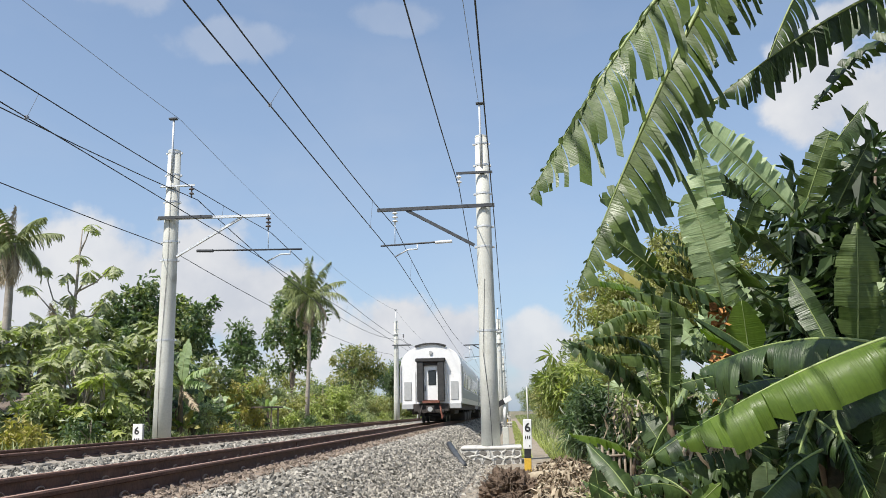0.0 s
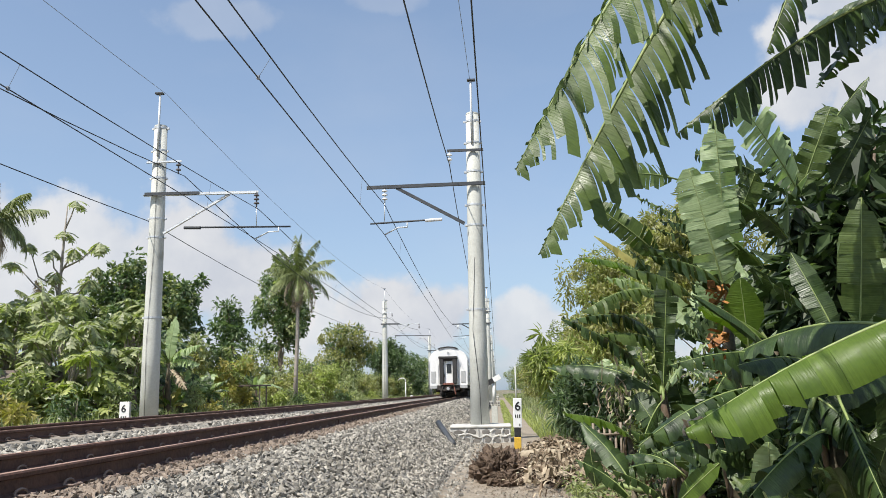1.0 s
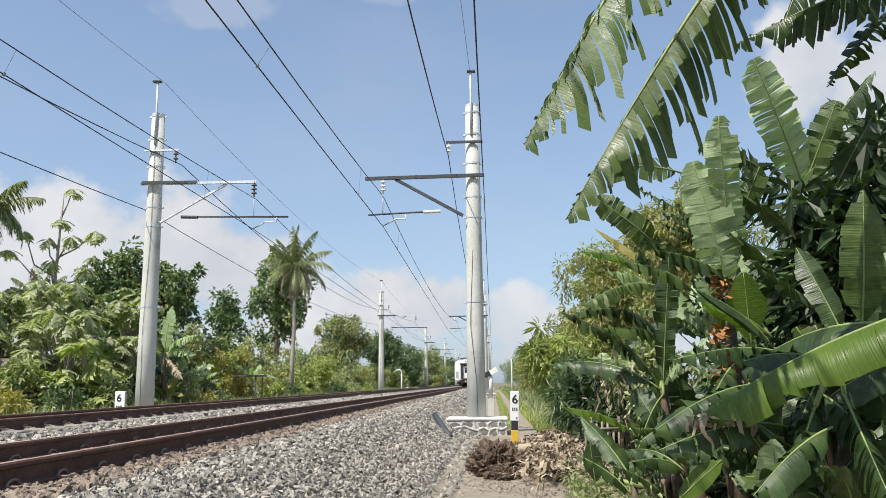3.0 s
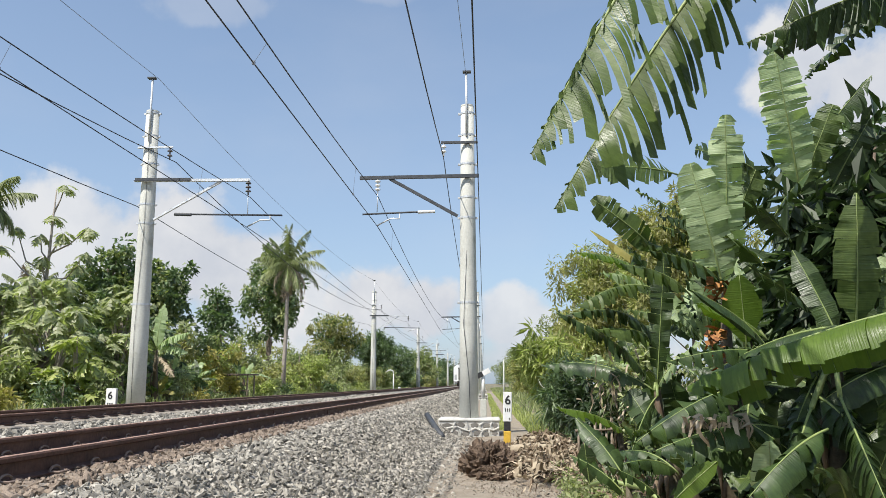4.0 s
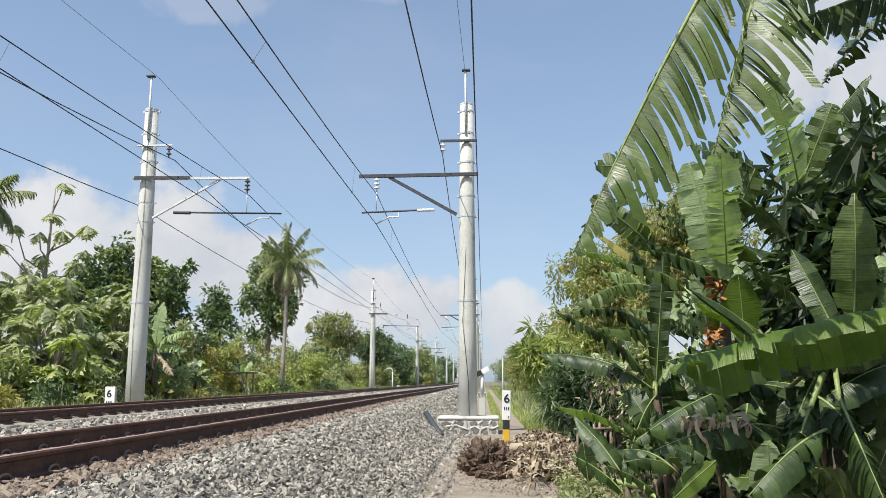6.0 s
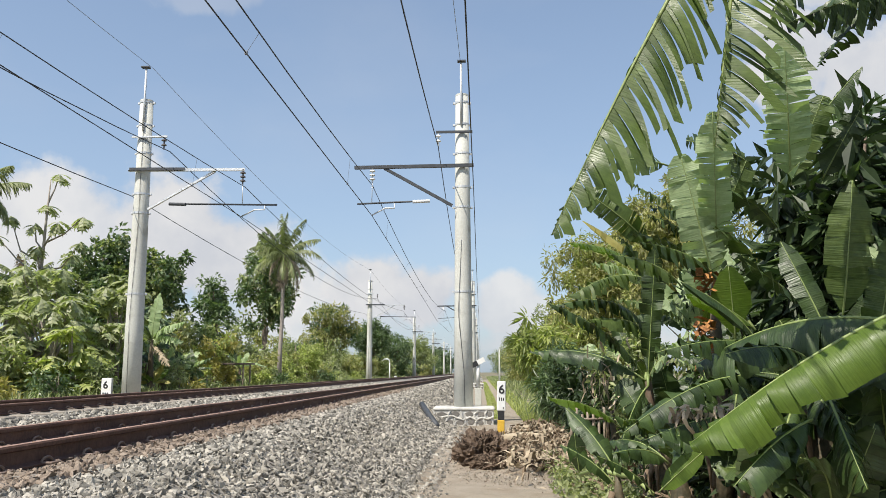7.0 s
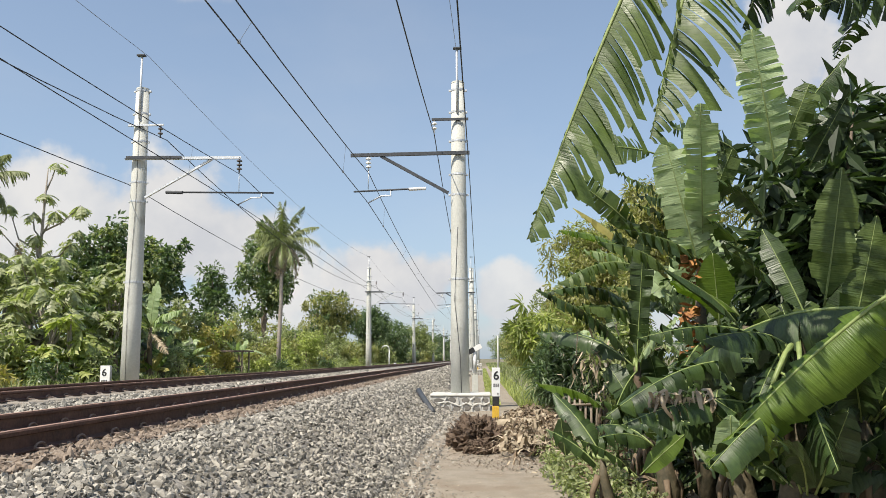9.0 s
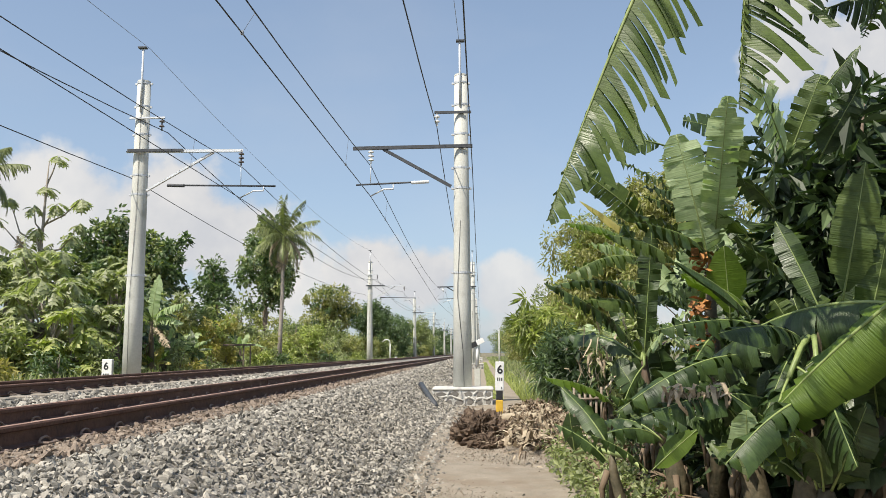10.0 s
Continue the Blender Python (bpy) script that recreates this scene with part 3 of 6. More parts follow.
distance_post((.27, 18.0, 0.0), 1.2)
distance_post((-.42, 100, 0.0), 0)
sg = thing("distance_board", (-11.15, 24.6, 0), "white board with black numeral six beside a mast", "distance board")
part("post", box(B(), (-.06, -.05, 0), (.06, .05, .75), .006), BLACK, sg)
bd = part("board", box(B(), (-.15, -.06, .74), (.15, .06, 1.33), .008), WHITE, sg)
part("side_face", box(B(), (.152, -.055, .76), (.156, .055, 1.31)), GREY, sg)
numeral("6", .30, (-.02, -.064, 1.12), BLACK, bd)
bm = B()
for i in range(3):
    box(bm, (-.10 + .065 * i, -.064, .83), (-.06 + .065 * i, -.0605, .91))
part("marking", bm, BLACK, bd)

# white post with a tilted signal board behind the mast
sp = thing("signal_post", (-.22, 28.2, 0), "white slender post with tilted black and white board", "signal post")
part("plinth", box(B(), (-.10, -.10, -.1), (.10, .10, .95), .01), CONCRETE, sp)
tube_part("shaft", [(0, 0, 1.0), (0, 0, 1.84)], [.06, .055], WHITE, sp, 10)
tilt = Matrix.Translation((0, -.08, 1.80)) @ pose(0, 0, 0, 0, -27, 0)
for nm, x0, x1, mt in (("black_half", -.30, -.02, BLACK), ("white_half", -.02, .24, WHITE)):
    bm = box(B(), (x0, -.015, -.085), (x1, .015, .085), .004)
    bmesh.ops.transform(bm, matrix=tilt, verts=bm.verts)
    part(nm, bm, mt, sp)

# lamp with a bent neck and small posts further along
lamp = thing("track_lamp", (-10.9, 97, .3), "white post lamp with a bent drooping head", "lamp post")
tube_part("post", [(0, 0, 0), (0, 0, 2.3)], [.07, .06], WHITE, lamp, 8)
tube_part("neck", [(0, 0, 2.3), (-.05, 0, 2.6), (-.3, 0, 2.78), (-.65, 0, 2.72), (-.95, 0, 2.5)], [.05, .05, .06, .08, .05], WHITE, lamp, 8)
mk = thing("white_marker", (-10.3, 98, .3), "short white marker stone beside the track", "marker")
part("stone", box(B(), (-.16, -.12, -.1), (.16, .12, .75), .05), WHITE, mk)
up = thing("utility_post", (1.25, 62, 0), "slender grey utility post beside the path", "post")
tube_part("shaft", [(0, 0, -.2), (0, 0, 3.2)], [.07, .05], CONCRETE, up, 8)
part("cap", tube(B(), [(0, 0, 3.2), (0, 0, 3.26)], [.06, .03], 8), GREY, up)

# dark cable trough lying on the ballast
duct = thing("cable_pipe", (0, 0, 0), "dark pipe lying down the ballast slope", "pipe")
tube_part("pipe", [(-1.75, 23.4, .62), (-1.5, 22.3, .40), (-1.22, 21.2, .17)], [.075, .08, .075], STEEL, duct, 8)


# ---- train ----
def coach_profile(w, h0, h1):
    """Half-round roof profile of a coach body, as (x, z)."""
    pts = [(-w / 2 + .06, h0), (w / 2 - .06, h0), (w / 2, h0 + .25), (w / 2, h1 - 1.0)]
    for i in range(1, 12):
        a = math.pi * i / 12
        pts.append((w / 2 * math.cos(a), h1 - 1.0 + 1.0 * math.sin(a) ** .85))
    pts += [(-w / 2, h1 - 1.0), (-w / 2, h0 + .25)]
    return pts


def build_coach():
    c = thing("passenger_coach", (NEAR, 0, HEAD), "white passenger railway coach with grey lower side running on the rails", "train coach", "coaches of the train")
    Lc, w, z0, z1 = 20.0, 2.95, .90, 3.72
    part("body", extrude_profile(B(), coach_profile(w, z0, z1), 0.0, Lc), TRAINWHITE, c, "white painted body", smooth=False)
    # roof edge band with slightly proud end
    bm = B()
    pts = [(x, -.04, z1 - 1.0 + 1.05 * math.sqrt(max(0, 1 - (x / 1.5) ** 2)) ** .9) for x in [-.75 + .125 * i for i in range(13)]]
    tube(bm, pts, .05, 6)
    part("roof_rib", bm, RUBBER, c, "dark weather strip over the end")
    roof = B()
    extrude_profile(roof, [(x * .985, z + .012) for x, z in coach_profile(w, z0, z1) if z > z1 - .28], .2, Lc - .2)
    part("roof", roof, GREY, c, "grey roof top")
    # gangway
    g = part("gangway_frame", box(box(box(B(), (-.66, -.32, 1.0), (-.34, 0, 2.98), .03), (.34, -.32, 1.0), (.66, 0, 2.98), .03), (-.72, -.36, 2.88), (.72, 0, 3.06), .03), RUBBER, c, "black rubber gangway bellows")
    d = part("end_door", box(B(), (-.34, -.08, 1.06), (.34, -.02, 2.72), .01), TRAINWHITE, c)
    part("door_window", box(B(), (-.12, -.10, 1.78), (.25, -.075, 2.48), .02), GLASS, d)
    part("door_handle", tube(B(), [(-.28, -.12, 1.5), (-.28, -.12, 1.75)], .02, 6), STEEL, d)
    part("lintel", box(B(), (-.34, -.2, 2.72), (.34, -.02, 2.88), .01), UNDER, c)
    part("threshold", box(B(), (-.42, -.34, .92), (.42, -.02, 1.04), .01), REDCAST, c)
    for s in (-1, 1):
        part("end_panel", box(B(), (s * 1.13 - .18, -.03, 1.08), (s * 1.13 + .18, -.005, 1.95), .01), GREY, c, "grey vent panel")
        part("hand_rail", tube(B(), [(s * .78, -.06, 1.05), (s * .78, -.06, 2.5)], .018, 6), WHITE, c)
        part("corner_post", tube(B(), [(s * 1.47, -.05, .95), (s * 1.47, -.05, 2.75)], .03, 6), GREY, c)
        part("step", box(B(), (s * 1.15 - .28, -.05, .66), (s * 1.15 + .28, .30, .90), .01), GREY, c)
        for i in range(10):
            part("side_window", box(B(), (s * 1.478 - .012, 2.1 + i * 1.65, 1.65), (s * 1.478 + .012, 3.2 + i * 1.65, 2.45), .01), GLASS, c)
        part("side_band", box(B(), (s * 1.482 - .006, .1, 1.16), (s * 1.482 + .006, 19.9, 1.6)), GREY, c, "grey lower band")
        part("side_door", box(B(), (s * 1.482 - .012, .55, 1.16), (s * 1.482 + .012, 1.3, 2.7), .01), GREY, c)
    part("end_lamp", tube(B(), [(0, -.06, 3.34), (0, 0, 3.34)], .09, 12), GREY, c)
    # underframe and running gear
    part("buffer_beam", box(box(B(), (-.85, -.12, .52), (.85, .25, .90), .03), (-.62, -.30, .46), (.62, -.10, .62), .02), UNDER, c)
    cp = part("coupler", box(box(B(), (-.14, -.62, .50), (.14, -.1, .76), .03), (-.2, -.70, .46), (.2, -.52, .80), .04), UNDER, c)
    part("coupler_head", tube(B(), [(0, -.74, .64), (0, -.68, .64)], .12, 10), GREY, cp, "bright coupler face")
    part("brake_hose", tube(B(), [(.42, -.16, .85), (.48, -.34, .55), (.54, -.34, .22), (.58, -.2, .35)], .045, 6), REDCAST, c)
    part("brake_hose", tube(B(), [(-.42, -.16, .85), (-.50, -.32, .5), (-.56, -.3, .25), (-.6, -.2, .4)], .04, 6), UNDER, c)
    part("underframe", box(B(), (-1.25, .4, .60), (1.25, Lc - .4, .93), .03), UNDER, c)
    for y in (7.5, 10.2, 12.4):
        part("equipment_box", box(B(), (-1.2, y, -.1), (1.2, y + 1.5, .4), .05), UNDER, c)
    for yb in (2.6, Lc - 2.6):
        bg = part("bogie", box(box(box(B(), (-1.05, yb - 1.7, -.42), (-.80, yb + 1.7, -.08), .05), (.80, yb - 1.7, -.42), (1.05, yb + 1.7, -.08), .05), (-1.0, yb - .3, -.4), (1.0, yb + .3, .35), .05), UNDER, c)
        for ya in (-1.1, 1.1):
            bm = B()
            for s in (-1, 1):
                tube(bm, [(s * .47, yb + ya, -.52 + .09), (s * .60, yb + ya, -.52 + .09)], .39, 20)
            tube(bm, [(-.8, yb + ya, -.43), (.8, yb + ya, -.43)], .07, 8)
            part("wheelset", bm, STEEL, bg)
    for o in c.children:
        if o.name.startswith(("bogie", "equipment_box")):
            o.location.z = .82 if o.name.startswith("bogie") else .1
    return c


coach = build_coach()
coaches = [coach] + [copy_thing(coach, pose(NEAR, 20.9 * k, HEAD)) for k in range(1, 8)]


# ---- vegetation ----
def from_numpy(name, v, f, mat):
    """A mesh of equal-sized faces from arrays."""
    me = bpy.data.meshes.new(name)
    v = np.asarray(v, float).reshape(-1, 3)
    f = np.asarray(f, np.int32)
    me.vertices.add(len(v))
    me.vertices.foreach_set("co", v.ravel())
    me.loops.add(f.size)
    me.loops.foreach_set("vertex_index", f.ravel())
    me.polygons.add(len(f))
    me.polygons.foreach_set("loop_start", np.arange(0, f.size, f.shape[1], dtype=np.int32))
    me.polygons.foreach_set("use_smooth", [False] * len(f))
    me.materials.append(mat)
    me.update(calc_edges=True)
    return new(name, me)


def leaf_cloud(name, centres, sizes, per, length, width, mat, parent=None, rng=None, droop=.3, outward=None):
    """Many folded leaves in clumps round the centres."""
    rng = rng or np.random.default_rng(0)
    centres, sizes = np.asarray(centres, float), np.asarray(sizes, float)
    n = len(centres) * per
    c = np.repeat(centres, per, 0)
    s = np.repeat(sizes, per, 0)
    d = rng.normal(size=(n, 3))
    d /= np.linalg.norm(d, axis=1)[:, None]
    p = c + d * s[:, None] * (rng.random((n, 1)) ** .45)
    along = d * .8 + rng.normal(size=(n, 3)) * .55
    along[:, 2] -= droop
    along /= np.linalg.norm(along, axis=1)[:, None]
    side = np.cross(along, rng.normal(size=(n, 3)) * .6 + np.array([0, 0, 1.0]))
    side /= np.linalg.norm(side, axis=1)[:, None] + 1e-9
    up = np.cross(side, along)
    L = length * rng.uniform(.6, 1.25, (n, 1))
    W = width * rng.uniform(.7, 1.2, (n, 1))
    a = p
    b = p + along * L * .45 + side * W * .5 + up * W * .12
    t = p + along * L - up * L * .12
    e = p + along * L * .45 - side * W * .5 + up * W * .12
    v = np.stack([a, b, t, e], 1)
    idx = np.arange(n)[:, None] * 4
    f = np.concatenate([idx + np.array([[0, 1, 2]]), idx + np.array([[0, 2, 3]])], 0)
    ob = from_numpy(name, v, f, mat)
    ob.parent = parent
    return ob


def lobed_cloud(name, centres, size, per, length, mat, parent, rng, droop=.4):
    """Rosettes of large deeply lobed leaves that spread from a twig's end and droop: paired pointed lobes along a bent midrib."""
    v, f = [], []
    for c in centres:
        turn = rng.uniform(0, 6.28)
        for k in range(per):
            a = turn + k * 2.399 + rng.uniform(-.3, .3)
            el = rng.uniform(-.55, .5) - droop * .5
            out = Vector((math.cos(a), math.sin(a), 0))
            L = length * rng.uniform(.7, 1.2)
            bend = rng.uniform(.5, 1.1) + droop * .4
            p = Vector(c) + out * size * rng.random() + Vector((0, 0, rng.uniform(-size, size)))
            sd = Vector((-out.y, out.x, rng.uniform(-.35, .35))).normalized()
            rib = [p]
            for n in range(5):
                e = el - bend * n / 5
                rib.append(rib[-1] + (out * math.cos(e) + Vector((0, 0, math.sin(e)))) * (L / 5))
            for n, reach in ((1, .30), (2, .42), (3, .38)):
                d = (rib[n + 1] - rib[n]).normalized()
                for s in (-1, 1):
                    tip = rib[n] + (d * .75 + sd * s).normalized() * reach * L + Vector((0, 0, -.08 * L))
                    b = len(v)
                    v.extend((rib[n - 1], rib[n] + d * L * .20, tip))
                    f.append((b, b + 1, b + 2) if s > 0 else (b, b + 2, b + 1))
            b = len(v)
            v.extend((rib[4] - sd * .06 * L, rib[4] + sd * .06 * L, rib[5] + (rib[5] - rib[4]) * .4))
            f.append((b, b + 1, b + 2))
    ob = from_numpy(name, [tuple(q) for q in v], f, mat)
    ob.parent = parent
    return ob


def build_tree(name, at, height, spread, label, mat, seed=0, clumps=60, per=60, leaf=(.30, .13), trunk=.16, low=.25, bark=None, squash=1.0, droop=.3, clump=None, second=None):
    """Tapered trunk, limbs to the clumps, and a crown of leafy clumps with gaps."""
    rng = np.random.default_rng(seed)
    tr = thing(name, at, label, "tree", "")
    z0 = height * low
    mid = (z0 + height) / 2
    cs, ss = [], []
    lobes = [(rng.uniform(-.5, .5), rng.uniform(-.5, .5), rng.uniform(-.45, .6), rng.uniform(.40, .65)) for _ in range(7)]
    for i in range(clumps):
        lx, ly, lz, lr = lobes[i % 7]
        d = rng.normal(size=3)
        d /= np.linalg.norm(d)
        d *= lr * rng.random() ** .25
        cs.append(((lx + d[0]) * spread, (ly + d[1]) * spread, mid + (lz + d[2]) * (height - z0) / 2 * squash))
        ss.append((clump or spread * .20) * rng.uniform(.5, 1.25))
    bm = B()
    bend = rng.uniform(-.3, .3, 2)
    top = (bend[0], bend[1], mid)
    tube(bm, [(0, 0, -.2), (bend[0] * .3, bend[1] * .3, z0 * .6), top, (bend[0], bend[1], height * .8)], [trunk * 1.25, trunk, trunk * .7, trunk * .2], 8)
    part("trunk", bm, bark or BARK, tr, smooth=True)
    for i in range(0, clumps, max(1, clumps // 14)):
        c = cs[i]
        zz = min(max(z0 * .7, c[2] - spread * .5), height * .7)
        bm = tube(B(), [(bend[0] * .6, bend[1] * .6, zz), (c[0] * .5, c[1] * .5, (zz + c[2]) / 2 + .1), c], [trunk * .42, trunk * .28, trunk * .1], 5)
        part("limb", bm, bark or BARK, tr, smooth=True)
    k = clumps if second is None else int(clumps * .7)
    leaf_cloud("crown", cs[:k], ss[:k], per, leaf[0], leaf[1], mat, tr, rng, droop)
    if second is not None:
        leaf_cloud("crown", cs[k:], ss[k:], per, leaf[0], leaf[1], second, tr, rng, droop)
    return tr


def frond(bm_v, bm_f, root, az, el, length, rng, leaflets=26, width=.05, llen=.55, droop=.9):
    """One pinnate frond: leaflets as strips of two quads along a drooping rachis."""
    pts = []
    p = Vector(root)
    e = el
    n = 14
    for i in range(n + 1):
        pts.append(p.copy())
        p = p + Vector((math.cos(az) * math.cos(e), math.sin(az) * math.cos(e), math.sin(e))) * (length / n)
        e -= droop / n * (0.5 + 1.4 * i / n)
    for i in range(leaflets):
        u = .12 + .88 * i / leaflets
        k = min(int(u * n), n - 1)
        q = pts[k].lerp(pts[k + 1], u * n - k)
        d = (pts[k + 1] - pts[k]).normalized()
        sd = d.cross(Vector((0, 0, 1)))
        if sd.length < 1e-3:
            continue
        sd.normalize()
        ll = llen * math.sin(math.pi * min(1, .18 + u * .8)) ** .6 * rng.uniform(.8, 1.15)
        for s in (-1, 1):
            dirn = (sd * s * .75 + d * .55 + Vector((0, 0, rng.uniform(-1.3, -.25)))).normalized()
            m1 = q + dirn * ll * .5
            t = q + dirn * ll + Vector((0, 0, -ll * rng.uniform(.25, .55)))
            wv = d * width * .5
            b0 = len(bm_v)
            bm_v += [q - wv, q + wv, m1 + wv, m1 - wv, t + wv * .2, t - wv * .2]
            bm_f += [(b0, b0 + 1, b0 + 2, b0 + 3), (b0 + 3, b0 + 2, b0 + 4, b0 + 5)]
    return pts


def build_palm(at, height, lean, label, seed, fronds=24, length=3.0, trunk=.17):
    rng = random.Random(seed)
    p = thing("coconut_palm", at, label, "palm tree", "coconut palms")
    top = Vector((lean, 0, height))
    tube_part("trunk", [(0, 0, -.2), (lean * .5, 0, height * .3), (lean * 1.05, 0, height * .55), (lean * .95, 0, height * .8), tuple(top)], [trunk * 1.4, trunk, trunk * .95, trunk * .85, trunk * .8], PALEBARK, p, 10)
    for i in range(fronds):
        v, f = [], []
        u = i / fronds
        az = i * 2.399 + rng.uniform(-.2, .2)
        el = 1.5 - 2.7 * u ** .9 + rng.uniform(-.3, .3)
        pts = frond(v, f, top, az, el, length * rng.uniform(.8, 1.1), rng, 40, .055, .50, .35 + .9 * u + .6 * rng.random())
        dry = u > .78 or rng.random() < .08
        ob = from_numpy("frond", [tuple(q) for q in v], f, LEAF_DRY if dry else LEAF_PALM)
        ob.parent = p
        tube_part("rachis", pts, [.035 - .03 * k / 14 for k in range(15)], MIDRIB if not dry else LEAF_DRY, ob, 4)
    return p


def banana_leaf(name, L, W, arch, tear, seed, mat, parent, fold=.35, lean=.3, rib=None, petiole=.08, blunt=False, down=(0, 0, -1), limp=.5, narrow=1.0):
    """A banana blade along +y, root at the origin, tip at (0, L, 0): torn strips either side of an arched midrib, which sag
    towards down (in the leaf's own space) the limper and the more torn they are."""
    rng = random.Random(seed)
    g = Vector(down)

    def rib_at(s):
        return Vector((0, L * s, 4 * arch * L * s * (1 - s) * (1 - .35 * s)))

    def half(u):
        return W * min(1, u * 5 + .05) ** .55 * (min(1, (1 - u) * 7 + .12) ** .5 if blunt else min(1, (1 - u) * 3.0 + .03) ** .6)
    v, f = [], []
    shred, hangs = tear > .85, lean > .5 and limp > .9
    for side in (-1, 1):
        s, phi = petiole, fold
        while s < .995:
            wide = rng.choice((rng.uniform(.02, .05), rng.uniform(.02, .05), rng.uniform(.05, .09), rng.uniform(.08, .14))) if shred and not hangs else rng.choice((.026, .034, .042, .050, .075)) * rng.uniform(.85, 1.15) if hangs else rng.uniform(.05, .13) if tear > .3 else rng.uniform(.09, .22)
            s1 = min(s + wide / L, 1.0)
            cut = rng.random() < tear
            phi += rng.uniform(-.4, .4) * tear * (1 if cut else .35) - (phi - fold) * .35
            phi = min(max(phi, fold - .35), fold + .5)
            jut = (rng.uniform(.60, 1.08) if hangs else rng.uniform(.72, 1.08) if limp > .6 else rng.uniform(.86, 1.05)) if cut else rng.uniform(.96, 1.03)
            if s > .86 and tear > .2:
                jut *= rng.uniform(.55, 1.0)
            gap = (rng.uniform(.08, .40) if hangs else rng.uniform(.0, .22) if lean > .5 else rng.uniform(.0, .16)) * tear if cut else .0
            twist = rng.uniform(-.5, .5) * tear if cut else 0
            sag = limp * (rng.uniform(.8, 1.15) if hangs else rng.uniform(.55, 1.35) if cut else rng.uniform(.9, 1.1))
            ragged = [rng.uniform(.86, 1.06) if cut else 1.0 for _ in range(2)]
            tilt = rng.uniform(.1, .8) * (s1 - s) * L if hangs else rng.uniform(.2, 1.3) * (s1 - s) * L * tear if cut and limp > .5 else rng.uniform(-.5, .7) * (s1 - s) * L * tear if cut else 0
            base, rows = len(v), 7
            u0, u1 = (s - petiole) / (1 - petiole), (s1 - petiole) / (1 - petiole)
            mid_s = (s + s1) / 2
            for e, ss in enumerate((s, s1)):
                w = half((u0, u1)[e]) * jut * ragged[e] * (narrow if side > 0 else 1)
                q = Vector((0, 0, 0))
                col = []
                for r in range(rows):
                    t = r / (rows - 1)
                    st = ss + (mid_s - ss) * gap * t
                    col.append(rib_at(min(st, 1)) + q + Vector((0, 0, tilt * (e - .4) * min(1, 2 * t))))
                    a = phi * .6 + twist * (e - .5) * t
                    d = Vector((side * math.cos(a), lean * (1 - .85 * u0), -math.sin(a)))
                    fall = sag * (.45 + .6 * t if hangs else t)
                    d = d.normalized() * (1 - min(.9, fall)) + g * (fall * 1.15)
                    wave = noise.noise(Vector((ss * 26, t * 2.2 + side * 5, seed * 1.7))) * .10 * t
                    q = q + (d.normalized() + Vector((0, 0, wave * 3))).normalized() * (w / (rows - 1))
                v.extend(tuple(c) for c in col)
            for r in range(rows - 1):
                a, b = base + r, base + rows + r
                f.append((a, b, b + 1, a + 1) if side > 0 else (a, a + 1, b + 1, b))
            s = s1
    ob = from_numpy(name, v, f, mat)
    ob.parent = parent
    ob.data.polygons.foreach_set("use_smooth", [True] * len(ob.data.polygons))
    pts = [rib_at(i / 14) for i in range(15)]
    tube_part("midrib", pts, [max(.003, .015 * (W / .3) ** .7 * (1 - i / 15)) for i in range(15)], rib or MIDRIB, ob, 6)
    return ob


def leaf_frame(root, tip, up):
    """The pose of a leaf from its root to its tip, the blade's upper face towards up."""
    y = (Vector(tip) - Vector(root)).normalized()
    x = y.cross(Vector(up)).normalized()
    z = x.cross(y)
    m = Matrix((x, y, z)).transposed().to_4x4()
    m.translation = root
    return m


# blade looks: d has shade in its colour, m has sunlight
MATS = {"d": BANANA_SHADED, "m": BANANA_MID, "p": BANANA_PALE, "l": BANANA_LIME, "y": LEAF_GOLD, "b": LEAF_DRY}
# ways a blade can face: its upper side, the fold of its halves, the slant of its veins
UPS = {"k": (-.12, -.5, 1), "c": (-.25, -1, .35), "u": (-.2, -.35, 1), "l": (-.5, -.85, .45), "r": (.5, -.7, .6), "h": (-.12, -.5, 1), "w": (-.12, -.5, 1)}
FOLD = {"k": .35, "c": .22, "u": .25, "l": .30, "r": .3, "h": .40, "w": .40}
LIMP = {"k": 1.0, "c": .16, "u": .6, "l": .95, "r": .4, "h": 1.1, "w": 1.15}
SLANT = {"k": .2, "c": .3, "u": .3, "l": .55, "r": .3, "h": .12, "w": .12}
HANG = {"w": (.10, .50, -1)}  # blades whose halves curl in under the midrib


